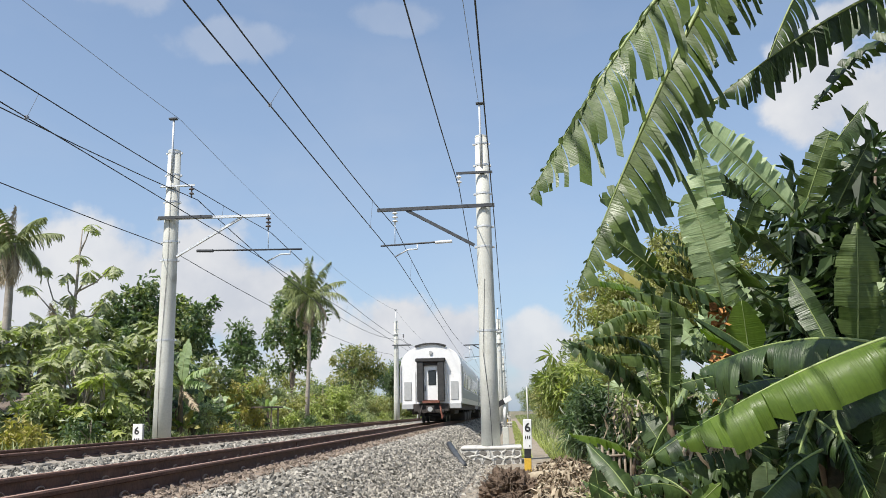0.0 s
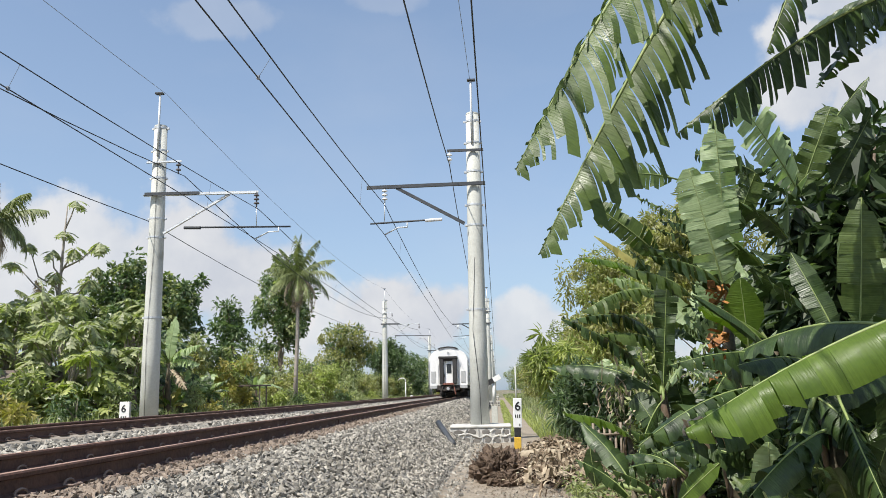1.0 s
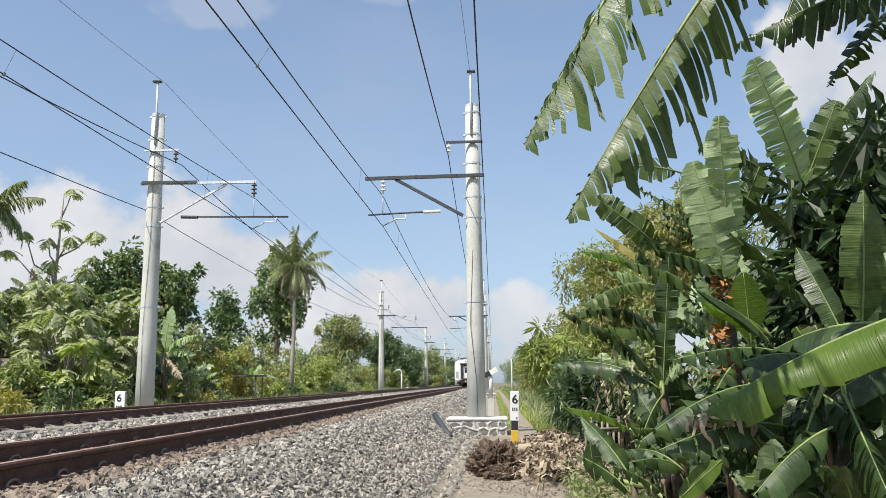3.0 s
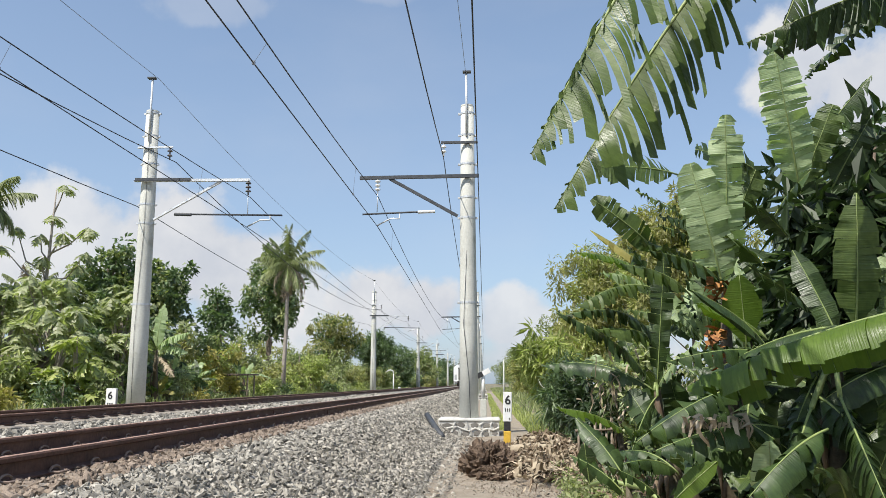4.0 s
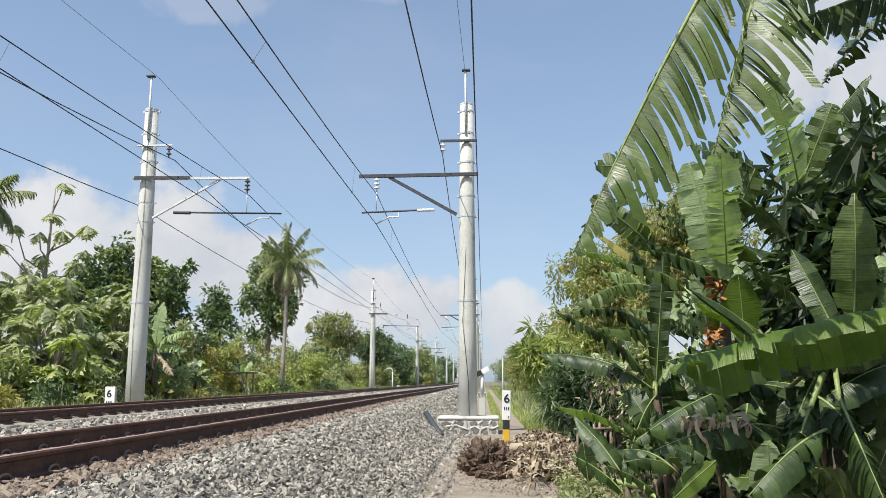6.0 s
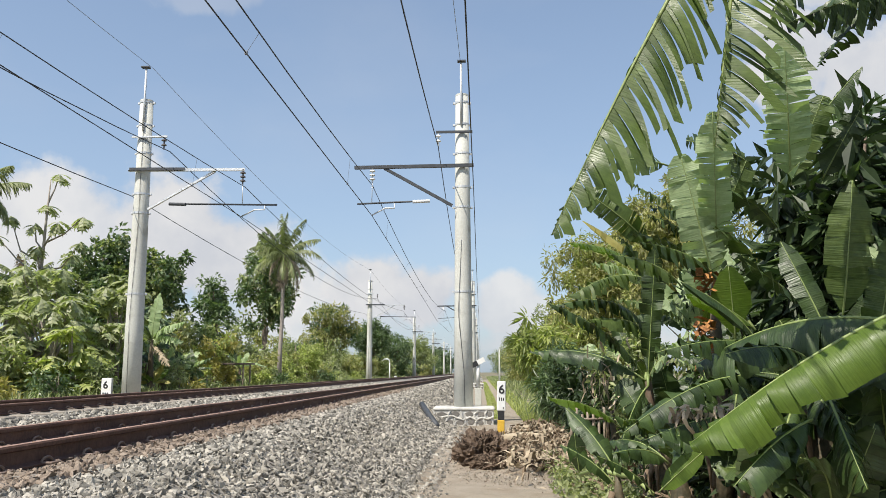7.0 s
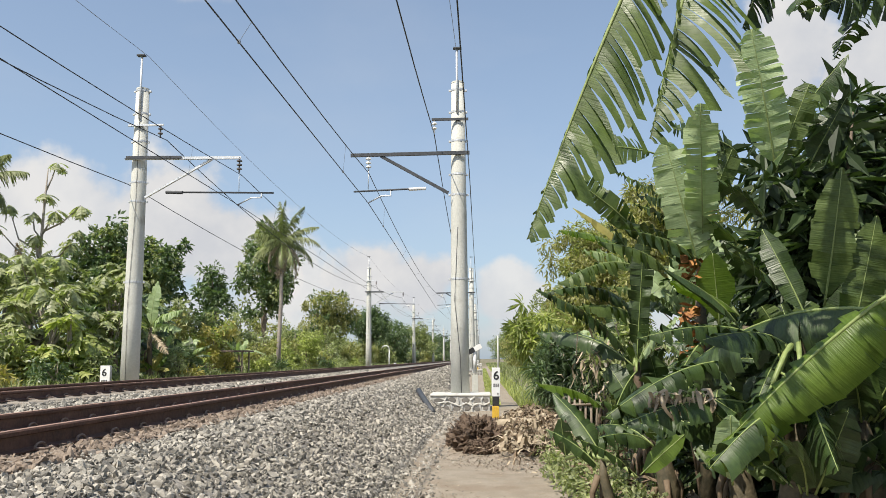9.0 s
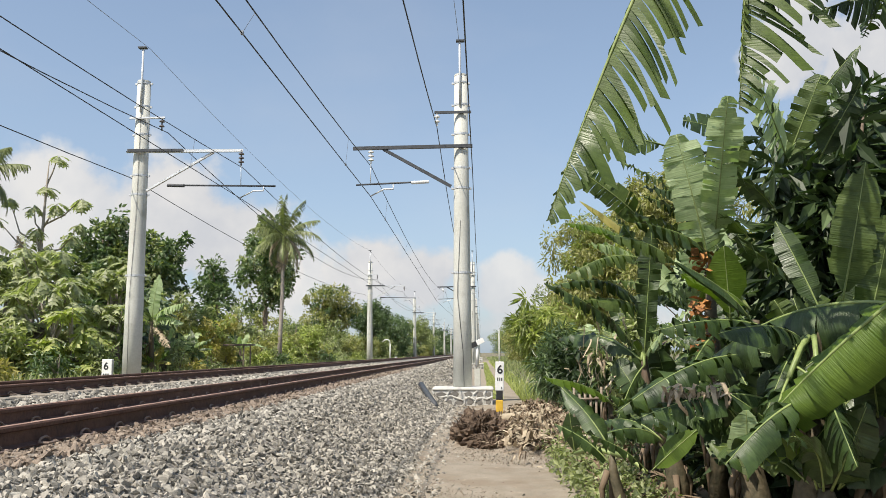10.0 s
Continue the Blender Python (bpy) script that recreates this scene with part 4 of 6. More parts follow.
def build_banana(base, top, leaves, label, seed, stem=.11, name="banana_plant"):
    """A plant with a stem of sheaths and leaves given by root, tip, half width, arch, tear, face and look."""
    P = Vector(base)
    pl = thing(name, tuple(P), label, "banana plant", "banana plants")
    t = Vector(top) - P
    bm = B()
    tube(bm, [(0, 0, -.1), tuple(t * .4 + Vector((.05, 0, 0))), tuple(t * .75), tuple(t)], [stem * 1.25, stem, stem * .8, stem * .4], 10)
    part("stem", bm, STEM, pl, smooth=True)
    for k in range(5):
        a, z = k * 1.3 + seed, t.z * (.25 + .13 * k)
        c = t * (z / max(t.z, .1))
        d = Vector((math.cos(a), math.sin(a), 0))
        pts = [c + d * stem * .9, c + d * (stem + .05) + Vector((0, 0, -.15)), c + d * (stem + .03) + Vector((0, 0, -.45))]
        tube_part("dry_sheath", pts, [.035, .028, .008], DRYDARK, pl, 5)
    made = []
    for i, (rx, ry, rz, tx, ty, tz, w, arch, tear, face, look_) in enumerate(leaves):
        R, T = Vector((rx, ry, rz)), Vector((tx, ty, tz))
        at = leaf_frame(R, T, UPS[face])
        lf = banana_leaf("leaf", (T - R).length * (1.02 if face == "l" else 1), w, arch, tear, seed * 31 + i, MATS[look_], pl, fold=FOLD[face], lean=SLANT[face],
                         rib=LEAF_DRY if look_ == "b" else None, blunt=face in "hw" or (face == "c" and tear > .8), narrow=.30 if face == "l" and tear > .9 else 1.0,
                         down=at.to_3x3().inverted() @ Vector(HANG.get(face, (0, 0, -1))).normalized(), limp=LIMP[face])
        lf.matrix_basis = Matrix.Translation(-P) @ at
        d = (R - P - t)
        if .12 < d.length < .7 and look_ != "b":
            tube_part("petiole", [t, t * .5 + (R - P) * .5 + Vector((0, 0, .05)), R - P], [.022, .019, .017], MIDRIB, pl, 6)
        made.append((lf, P, R, T, UPS[face]))
    return made


def wild_banana(base, h, n, seed, spread=1.2, w=.24, look_="d", looks="dmp"):
    """A further plant with leaves in a rosette."""
    rng = random.Random(seed)
    x, y, z = base
    top = (x, y, z + h * .55)
    rows = []
    for i in range(n):
        a = i * 2.399 + rng.uniform(-.3, .3)
        e = rng.uniform(.05, 1.3)
        L = spread * rng.uniform(.8, 1.2)
        dx, dy, dz = math.cos(a) * math.cos(e), math.sin(a) * math.cos(e), math.sin(e)
        rows.append((x + dx * .1, y + dy * .1, top[2], x + dx * L, y + dy * L, top[2] + dz * L - .15, w * rng.uniform(.75, 1.1), .04 + .14 * (1.4 - e), rng.uniform(.6, 1.0),
                     rng.choice("kku") if e < .9 else "c", rng.choice((look_, look_, *looks))))
    return build_banana(base, top, rows, "green banana plant with torn arching leaves", seed)


DRY_C = (1.28, 10.8, 1.45)
DRY_A = (1.11, 6.3, 1.21)
DRY_B = (1.51, 6.3, 1.17)
SHEATH = (1.91, 8.35, 2.35)
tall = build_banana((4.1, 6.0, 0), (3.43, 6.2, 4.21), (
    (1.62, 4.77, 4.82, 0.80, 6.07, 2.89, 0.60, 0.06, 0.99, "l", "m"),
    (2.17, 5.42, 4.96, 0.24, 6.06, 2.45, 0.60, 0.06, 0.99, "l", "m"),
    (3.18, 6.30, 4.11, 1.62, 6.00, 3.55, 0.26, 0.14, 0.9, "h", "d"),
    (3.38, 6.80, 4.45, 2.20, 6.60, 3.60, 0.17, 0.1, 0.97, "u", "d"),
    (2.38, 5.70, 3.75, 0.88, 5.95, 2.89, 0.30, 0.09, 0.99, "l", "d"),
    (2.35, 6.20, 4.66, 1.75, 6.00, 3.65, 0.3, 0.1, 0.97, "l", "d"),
    # from here on: unseen leaves overhead, added to shade the lower plants
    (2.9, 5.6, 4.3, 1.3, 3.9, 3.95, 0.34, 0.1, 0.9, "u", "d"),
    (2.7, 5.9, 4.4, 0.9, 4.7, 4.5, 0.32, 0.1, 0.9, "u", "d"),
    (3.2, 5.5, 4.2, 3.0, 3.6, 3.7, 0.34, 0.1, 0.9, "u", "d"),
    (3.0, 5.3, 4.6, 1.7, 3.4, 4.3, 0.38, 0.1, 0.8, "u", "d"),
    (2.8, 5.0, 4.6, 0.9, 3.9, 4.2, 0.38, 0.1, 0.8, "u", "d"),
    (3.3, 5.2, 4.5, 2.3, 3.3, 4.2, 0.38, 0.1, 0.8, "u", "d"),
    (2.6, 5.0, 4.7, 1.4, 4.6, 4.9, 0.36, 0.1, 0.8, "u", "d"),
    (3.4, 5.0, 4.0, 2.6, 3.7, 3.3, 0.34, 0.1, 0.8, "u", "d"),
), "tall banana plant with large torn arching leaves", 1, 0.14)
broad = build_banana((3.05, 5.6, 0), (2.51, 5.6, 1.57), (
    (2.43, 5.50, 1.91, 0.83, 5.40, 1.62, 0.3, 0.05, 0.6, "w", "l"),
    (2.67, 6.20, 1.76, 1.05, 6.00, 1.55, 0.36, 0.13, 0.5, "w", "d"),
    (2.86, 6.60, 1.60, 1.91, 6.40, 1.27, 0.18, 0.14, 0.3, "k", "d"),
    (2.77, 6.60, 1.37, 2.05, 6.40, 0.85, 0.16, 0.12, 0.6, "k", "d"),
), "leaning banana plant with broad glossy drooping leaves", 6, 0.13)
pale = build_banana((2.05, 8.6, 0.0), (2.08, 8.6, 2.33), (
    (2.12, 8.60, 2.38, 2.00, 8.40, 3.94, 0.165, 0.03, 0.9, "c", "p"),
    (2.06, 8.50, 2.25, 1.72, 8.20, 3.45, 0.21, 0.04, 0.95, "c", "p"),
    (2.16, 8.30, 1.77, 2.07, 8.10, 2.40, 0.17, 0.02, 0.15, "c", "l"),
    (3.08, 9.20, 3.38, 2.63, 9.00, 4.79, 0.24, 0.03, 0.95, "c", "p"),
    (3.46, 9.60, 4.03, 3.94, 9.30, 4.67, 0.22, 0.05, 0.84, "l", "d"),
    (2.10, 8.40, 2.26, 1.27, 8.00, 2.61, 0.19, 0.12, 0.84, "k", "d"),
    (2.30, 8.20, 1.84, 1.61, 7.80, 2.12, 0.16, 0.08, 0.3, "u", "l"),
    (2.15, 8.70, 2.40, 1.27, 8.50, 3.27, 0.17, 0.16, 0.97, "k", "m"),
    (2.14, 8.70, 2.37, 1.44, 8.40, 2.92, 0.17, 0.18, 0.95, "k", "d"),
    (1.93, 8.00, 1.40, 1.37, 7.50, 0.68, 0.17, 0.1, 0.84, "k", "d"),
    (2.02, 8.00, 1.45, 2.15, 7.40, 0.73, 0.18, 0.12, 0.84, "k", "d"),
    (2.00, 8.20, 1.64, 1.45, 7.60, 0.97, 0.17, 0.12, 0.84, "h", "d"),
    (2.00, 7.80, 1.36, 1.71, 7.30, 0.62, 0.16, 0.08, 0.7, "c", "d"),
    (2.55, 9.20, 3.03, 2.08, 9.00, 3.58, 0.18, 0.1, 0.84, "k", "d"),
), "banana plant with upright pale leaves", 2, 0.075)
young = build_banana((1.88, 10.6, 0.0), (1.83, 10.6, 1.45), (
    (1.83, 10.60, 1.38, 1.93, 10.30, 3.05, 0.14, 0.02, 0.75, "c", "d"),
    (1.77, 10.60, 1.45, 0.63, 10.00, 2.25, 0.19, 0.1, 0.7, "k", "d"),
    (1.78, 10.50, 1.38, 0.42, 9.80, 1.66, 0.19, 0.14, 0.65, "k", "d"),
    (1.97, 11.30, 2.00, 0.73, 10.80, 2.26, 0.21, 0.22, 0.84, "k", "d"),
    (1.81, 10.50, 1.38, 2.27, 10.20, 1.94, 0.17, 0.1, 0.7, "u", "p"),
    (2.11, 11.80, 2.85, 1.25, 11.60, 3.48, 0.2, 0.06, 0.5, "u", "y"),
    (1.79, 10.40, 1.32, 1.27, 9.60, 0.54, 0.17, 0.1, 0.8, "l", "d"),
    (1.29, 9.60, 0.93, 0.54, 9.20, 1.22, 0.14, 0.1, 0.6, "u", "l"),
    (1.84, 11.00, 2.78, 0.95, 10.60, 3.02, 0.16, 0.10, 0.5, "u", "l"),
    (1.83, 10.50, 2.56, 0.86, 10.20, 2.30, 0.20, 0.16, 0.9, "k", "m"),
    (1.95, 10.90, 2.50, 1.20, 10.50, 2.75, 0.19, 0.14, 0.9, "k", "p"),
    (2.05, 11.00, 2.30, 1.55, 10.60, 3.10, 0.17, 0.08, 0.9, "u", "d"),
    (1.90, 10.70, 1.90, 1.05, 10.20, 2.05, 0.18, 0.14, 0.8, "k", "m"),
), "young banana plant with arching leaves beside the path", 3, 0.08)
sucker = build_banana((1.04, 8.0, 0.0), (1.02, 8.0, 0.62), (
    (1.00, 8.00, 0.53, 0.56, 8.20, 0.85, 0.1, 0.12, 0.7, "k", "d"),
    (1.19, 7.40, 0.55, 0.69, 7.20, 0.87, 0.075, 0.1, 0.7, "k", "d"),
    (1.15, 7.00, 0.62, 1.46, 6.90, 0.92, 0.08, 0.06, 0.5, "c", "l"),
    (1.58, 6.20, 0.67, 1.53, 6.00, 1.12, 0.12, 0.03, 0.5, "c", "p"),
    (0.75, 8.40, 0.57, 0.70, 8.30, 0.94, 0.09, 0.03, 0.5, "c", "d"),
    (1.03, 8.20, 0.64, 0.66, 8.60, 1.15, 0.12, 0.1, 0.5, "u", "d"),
), "low banana suckers with small leaves", 4, 0.05)
old = build_banana((1.95, 6.4, 0.0), (2.2, 6.6, 1.6), (
    (1.90, 6.50, 1.12, 0.88, 6.20, 1.04, 0.17, 0.14, 0.7, "k", "d"),
    (2.10, 7.20, 1.41, 0.85, 6.80, 1.03, 0.17, 0.16, 0.8, "k", "d"),
    (2.55, 7.00, 1.82, 2.56, 6.80, 2.84, 0.16, 0.08, 0.5, "c", "m"),
    (2.46, 7.10, 1.78, 2.24, 7.30, 2.49, 0.12, 0.05, 0.6, "c", "d"),
    (2.15, 6.60, 1.52, 1.44, 6.20, 1.59, 0.17, 0.14, 0.6, "k", "d"),
    (2.05, 6.20, 1.38, 1.99, 5.60, 0.85, 0.22, 0.08, 0.8, "l", "d"),
    (2.43, 7.40, 1.97, 1.87, 7.20, 2.34, 0.16, 0.06, 0.8, "u", "d"),
    (1.88, 6.00, 1.19, 1.33, 5.80, 0.82, 0.16, 0.1, 0.84, "h", "d"),
    (1.95, 6.30, 1.38, 2.12, 6.00, 1.05, 0.18, 0.12, 0.84, "k", "d"),
    (1.87, 6.20, 1.31, 1.58, 5.90, 0.81, 0.17, 0.1, 0.84, "k", "d"),
    (2.16, 6.60, 1.60, 1.71, 6.20, 1.07, 0.16, 0.12, 0.84, "h", "d"),
    (2.31, 7.40, 1.58, 1.20, 7.20, 1.62, 0.16, 0.14, 0.84, "k", "d"),
    (2.10, 7.60, 1.74, 1.48, 7.40, 2.19, 0.14, 0.08, 0.2, "u", "d"),
    (2.72, 7.00, 1.50, 2.90, 6.80, 2.50, 0.15, 0.04, 0.5, "c", "m"),
), "old banana plant with brown stem and some withered leaves", 5, 0.12)

build_banana((2.6, 9.6, 0.0), (2.75, 9.4, 1.8), (
    (1.80, 9.00, 3.55, 0.94, 8.70, 3.56, 0.17, 0.08, 0.90, "c", "m"),
    (1.72, 9.60, 2.81, 0.97, 9.30, 3.38, 0.16, 0.10, 0.90, "c", "m"),
    (2.66, 9.20, 3.43, 2.24, 8.90, 3.80, 0.11, 0.08, 0.95, "u", "d"),
    (2.55, 9.30, 2.80, 1.59, 9.00, 3.12, 0.16, 0.10, 0.80, "k", "d"),
    (2.11, 9.40, 2.65, 1.40, 9.10, 2.87, 0.17, 0.10, 0.80, "k", "m"),
    (2.82, 9.60, 3.70, 2.07, 9.30, 3.90, 0.16, 0.12, 0.90, "c", "d"),
    (2.84, 8.90, 2.83, 2.27, 8.60, 3.21, 0.20, 0.08, 0.50, "u", "d"),
    (2.07, 9.80, 2.40, 1.25, 9.50, 2.72, 0.18, 0.12, 0.85, "k", "m"),
    (3.16, 9.40, 3.46, 3.44, 9.10, 4.30, 0.17, 0.04, 0.93, "c", "m"),
    (3.66, 9.80, 3.57, 3.99, 9.50, 4.27, 0.19, 0.05, 0.80, "c", "d"),
    (2.45, 8.60, 2.55, 2.02, 8.30, 2.78, 0.16, 0.08, 0.60, "u", "m"),
    (2.74, 9.00, 3.11, 2.99, 8.70, 3.49, 0.15, 0.06, 0.70, "u", "d"),
    (2.37, 9.30, 2.95, 2.58, 9.00, 3.59, 0.14, 0.05, 0.90, "c", "m"),
), "banana plant with many narrow torn leaves behind the pale ones", 7, 0.09)

fence = thing("bamboo_fence", (1.35, 14.6, 0), "short weathered bamboo fence under the plants", "fence")
for k in range(7):
    tube_part("slat", [(.09 * k, .02 * math.sin(k), 0), (.09 * k + .01, 0, .85 + .06 * math.sin(k * 2.3))], .022, BAMBOO, fence, 6)
for z in (.3, .7):
    tube_part("cross_rail", [(-.05, -.03, z), (.6, -.03, z + .02)], .02, BAMBOO, fence, 6)

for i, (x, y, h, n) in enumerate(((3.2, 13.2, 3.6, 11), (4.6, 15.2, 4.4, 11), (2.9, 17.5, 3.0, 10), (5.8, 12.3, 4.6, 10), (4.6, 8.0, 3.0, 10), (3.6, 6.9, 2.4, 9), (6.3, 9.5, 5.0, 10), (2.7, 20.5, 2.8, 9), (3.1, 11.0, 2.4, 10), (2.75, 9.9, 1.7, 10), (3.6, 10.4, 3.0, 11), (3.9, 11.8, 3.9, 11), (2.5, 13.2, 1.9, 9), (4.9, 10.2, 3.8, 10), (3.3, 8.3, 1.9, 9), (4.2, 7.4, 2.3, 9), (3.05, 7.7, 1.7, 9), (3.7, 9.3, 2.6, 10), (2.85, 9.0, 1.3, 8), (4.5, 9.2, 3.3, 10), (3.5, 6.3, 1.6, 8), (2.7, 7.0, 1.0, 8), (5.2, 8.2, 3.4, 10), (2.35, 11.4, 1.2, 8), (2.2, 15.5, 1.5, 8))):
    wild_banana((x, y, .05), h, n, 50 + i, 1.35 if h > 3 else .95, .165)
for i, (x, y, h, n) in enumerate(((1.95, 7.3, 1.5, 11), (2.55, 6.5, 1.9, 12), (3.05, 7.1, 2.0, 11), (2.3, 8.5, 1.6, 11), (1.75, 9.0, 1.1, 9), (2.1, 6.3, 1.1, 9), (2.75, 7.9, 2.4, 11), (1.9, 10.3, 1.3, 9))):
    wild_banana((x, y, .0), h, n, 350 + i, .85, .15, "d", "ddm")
build_banana((-12.35, 30.5, .3), (-12.3, 30.5, 2.7), (
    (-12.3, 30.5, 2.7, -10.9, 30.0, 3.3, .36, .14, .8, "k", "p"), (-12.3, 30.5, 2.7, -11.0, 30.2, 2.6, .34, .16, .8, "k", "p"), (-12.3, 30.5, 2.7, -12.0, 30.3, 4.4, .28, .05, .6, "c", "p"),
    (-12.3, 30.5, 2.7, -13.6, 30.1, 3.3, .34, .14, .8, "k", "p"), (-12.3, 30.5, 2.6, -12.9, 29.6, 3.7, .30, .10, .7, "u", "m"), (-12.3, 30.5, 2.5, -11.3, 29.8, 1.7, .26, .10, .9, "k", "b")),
    "pale banana plant with broad leaves beyond the far track", 88)
for i, (x, y, h, n) in enumerate(((-12.9, 29.0, 2.8, 10), (-12.6, 32.5, 2.4, 9), (-12.7, 36, 2.2, 8), (-13.0, 44, 2.6, 8))):
    wild_banana((x, y, .3), h, n, 80 + i, 1.3, .2, "p")

for i, (x, y, h) in enumerate(((-12.9, 27.2, 1.7), (-12.2, 30.6, 1.4), (-14.1, 25.9, 1.6))):
    wild_banana((x, y, .3), h, 8, 95 + i, .95, .15, "y", "yll")

# broad dark shrubs behind the bananas; most carry the shade there in their leaf colour
build_tree("mango_tree", (4.15, 10.0, .1), 4.35, 1.35, "dark green mango tree with long drooping leaves", LEAF_SHADED, 11, 80, 30, (.46, .12), .09, .3, droop=.5, clump=.30, second=LEAF_DARK)
build_tree("mango_tree", (5.6, 11.0, .1), 5.0, 1.8, "dark green mango tree with long drooping leaves", LEAF_SHADED, 12, 90, 30, (.46, .12), .1, .2, droop=.5, clump=.34, second=LEAF_DARK)
build_tree("shrub", (3.7, 10.3, .05), 1.9, 1.1, "dense dark green shrub in the shade under banana leaves", LEAF_SHADED, 13, 40, 60, (.16, .07), .05, .05, clump=.25)
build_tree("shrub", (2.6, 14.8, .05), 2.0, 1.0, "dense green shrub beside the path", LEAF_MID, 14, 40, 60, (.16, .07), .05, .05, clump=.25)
build_tree("shrub", (4.3, 8.3, .05), 1.9, 1.0, "dense dark green shrub in the shade under banana leaves", LEAF_SHADED, 15, 36, 60, (.16, .07), .05, .05, clump=.25)

# shrubs added to darken the gaps under the bananas, shade in their colour
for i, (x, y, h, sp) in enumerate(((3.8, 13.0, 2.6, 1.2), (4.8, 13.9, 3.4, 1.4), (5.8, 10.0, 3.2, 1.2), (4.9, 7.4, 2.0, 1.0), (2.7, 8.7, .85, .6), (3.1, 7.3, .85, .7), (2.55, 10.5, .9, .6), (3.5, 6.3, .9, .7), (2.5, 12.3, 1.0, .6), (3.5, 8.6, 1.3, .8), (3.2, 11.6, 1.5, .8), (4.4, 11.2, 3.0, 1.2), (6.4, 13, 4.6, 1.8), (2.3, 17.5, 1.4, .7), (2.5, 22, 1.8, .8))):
    build_tree("shrub", (x, y, .0), h, sp, "dense dark green shrub in the shade under banana leaves", LEAF_SHADED, 230 + i, 34, 50, (.22, .09), .05, .02, clump=.27)

# further trees along the path
build_tree("strap_leaf_shrub", (1.75, 27.0, .05), 3.1, .95, "yellow-green shrub with long strap leaves beside the path", LEAF_LIGHT, 21, 50, 36, (.46, .085), .06, .1, droop=.5, clump=.28)
build_tree("strap_leaf_shrub", (2.1, 24.5, .05), 2.2, .9, "dark green shrub with strap leaves beside the path", LEAF_DARK, 22, 44, 36, (.36, .06), .06, .05, droop=.6, clump=.26)
build_tree("bamboo_clump", (5.0, 33, .1), 8.0, 2.2, "tall feathery light green bamboo clump", LEAF_HEDGE, 23, 190, 120, (.26, .07), .06, .08, droop=.6, clump=.46, second=LEAF_LIGHT)
build_tree("bamboo_clump", (6.6, 28, .1), 8.4, 2.3, "tall feathery light green bamboo clump", LEAF_HEDGE, 24, 170, 110, (.26, .07), .06, .08, droop=.6, clump=.46)
for i, (x, y, h, s, mt) in enumerate(((4.0, 44, 6.2, 2.3, LEAF_HEDGE), (4.2, 56, 6.2, 2.6, LEAF_HEDGE), (5.0, 72, 7.0, 3.2, LEAF_MID), (4.6, 92, 6.4, 3.0, LEAF_HEDGE), (5.5, 120, 7, 3.6, LEAF_MID), (6, 160, 8, 4, LEAF_MID), (7, 220, 8, 5, LEAF_DARK), (6, 300, 9, 5, LEAF_MID), (12, 420, 12, 9, LEAF_DARK), (3.3, 62, 4.2, 1.7, LEAF_MID), (3.4, 82, 4.8, 2.0, LEAF_HEDGE))):
    build_tree("roadside_tree", (x + .7, y, .1), h, s, "light olive green bushy tree beside the path", mt, 30 + i, 120, 80, (.26, .11), .1, .05, clump=s * .18)

# trees beyond the far track
build_tree("broadleaf_tree", (-19.3, 41, .3), 8.6, 2.5, "dense dark green broadleaf tree", LEAF_DARK, 40, 150, 44, (.32, .18), .22, .25, clump=.40, second=LEAF_MID)
build_tree("broadleaf_tree", (-17.7, 43, .3), 8.0, 2.1, "dense dark green broadleaf tree", LEAF_DARK, 41, 130, 40, (.32, .18), .2, .25, clump=.36, second=LEAF_MID)
build_tree("broadleaf_tree", (-15.0, 57, .3), 10.6, 2.7, "tall green broadleaf tree behind a palm", LEAF_DARK, 42, 150, 44, (.32, .18), .2, .15, clump=.40, second=LEAF_MID)
build_tree("broadleaf_tree", (-17.2, 52, .3), 7.4, 1.6, "slim green broadleaf tree", LEAF_DARK, 43, 56, 40, (.36, .17), .12, .3, clump=.45)
build_tree("broadleaf_tree", (-15.4, 82, .3), 7.8, 3.2, "olive green spreading tree beyond the track", LEAF_HEDGE, 44, 130, 60, (.34, .15), .2, .2, clump=.6, second=LEAF_DARK)
build_tree("broadleaf_tree", (-13.4, 98, .3), 7.2, 3.2, "green broadleaf tree beyond the track", LEAF_DARK, 45, 130, 60, (.36, .16), .2, .2, clump=.7)
build_tree("broadleaf_tree", (-14, 125, .3), 7.5, 3.6, "green broadleaf tree beyond the track", LEAF_DARK, 46, 110, 50, (.4, .18), .2, .15, clump=.8)
build_tree("broadleaf_tree", (-14, 175, .3), 8.5, 4.2, "green broadleaf tree beyond the track", LEAF_MID, 47, 110, 50, (.45, .2), .2, .15, clump=.9)
build_tree("broadleaf_tree", (-16, 250, .3), 9.5, 6, "green broadleaf tree beyond the track", LEAF_DARK, 48, 110, 50, (.6, .3), .2, .1, clump=1.4)
for x, y in ((-18, 340), (-22, 450), (-40, 380), (-60, 300), (30, 330), (50, 260)):
    build_tree("distant_tree", (x, y, .2), 11, 9, "hazy green distant tree", LEAF_DARK, 500 + y, 90, 50, (.9, .45), .3, .05, clump=2.0)
build_palm((-12.9, 52, .3), 8.7, .12, "coconut palm with a slender pale trunk", 1, 30, 2.75, .135)
build_palm((-19.6, 30.5, .3), 8.1, .2, "coconut palm at the edge of the grove", 2, 22, 1.9)
build_palm((-27.0, 47, .3), 6.0, .2, "small coconut palm at the edge of the grove", 3, 20, 2.6)

rs = random.Random(9)
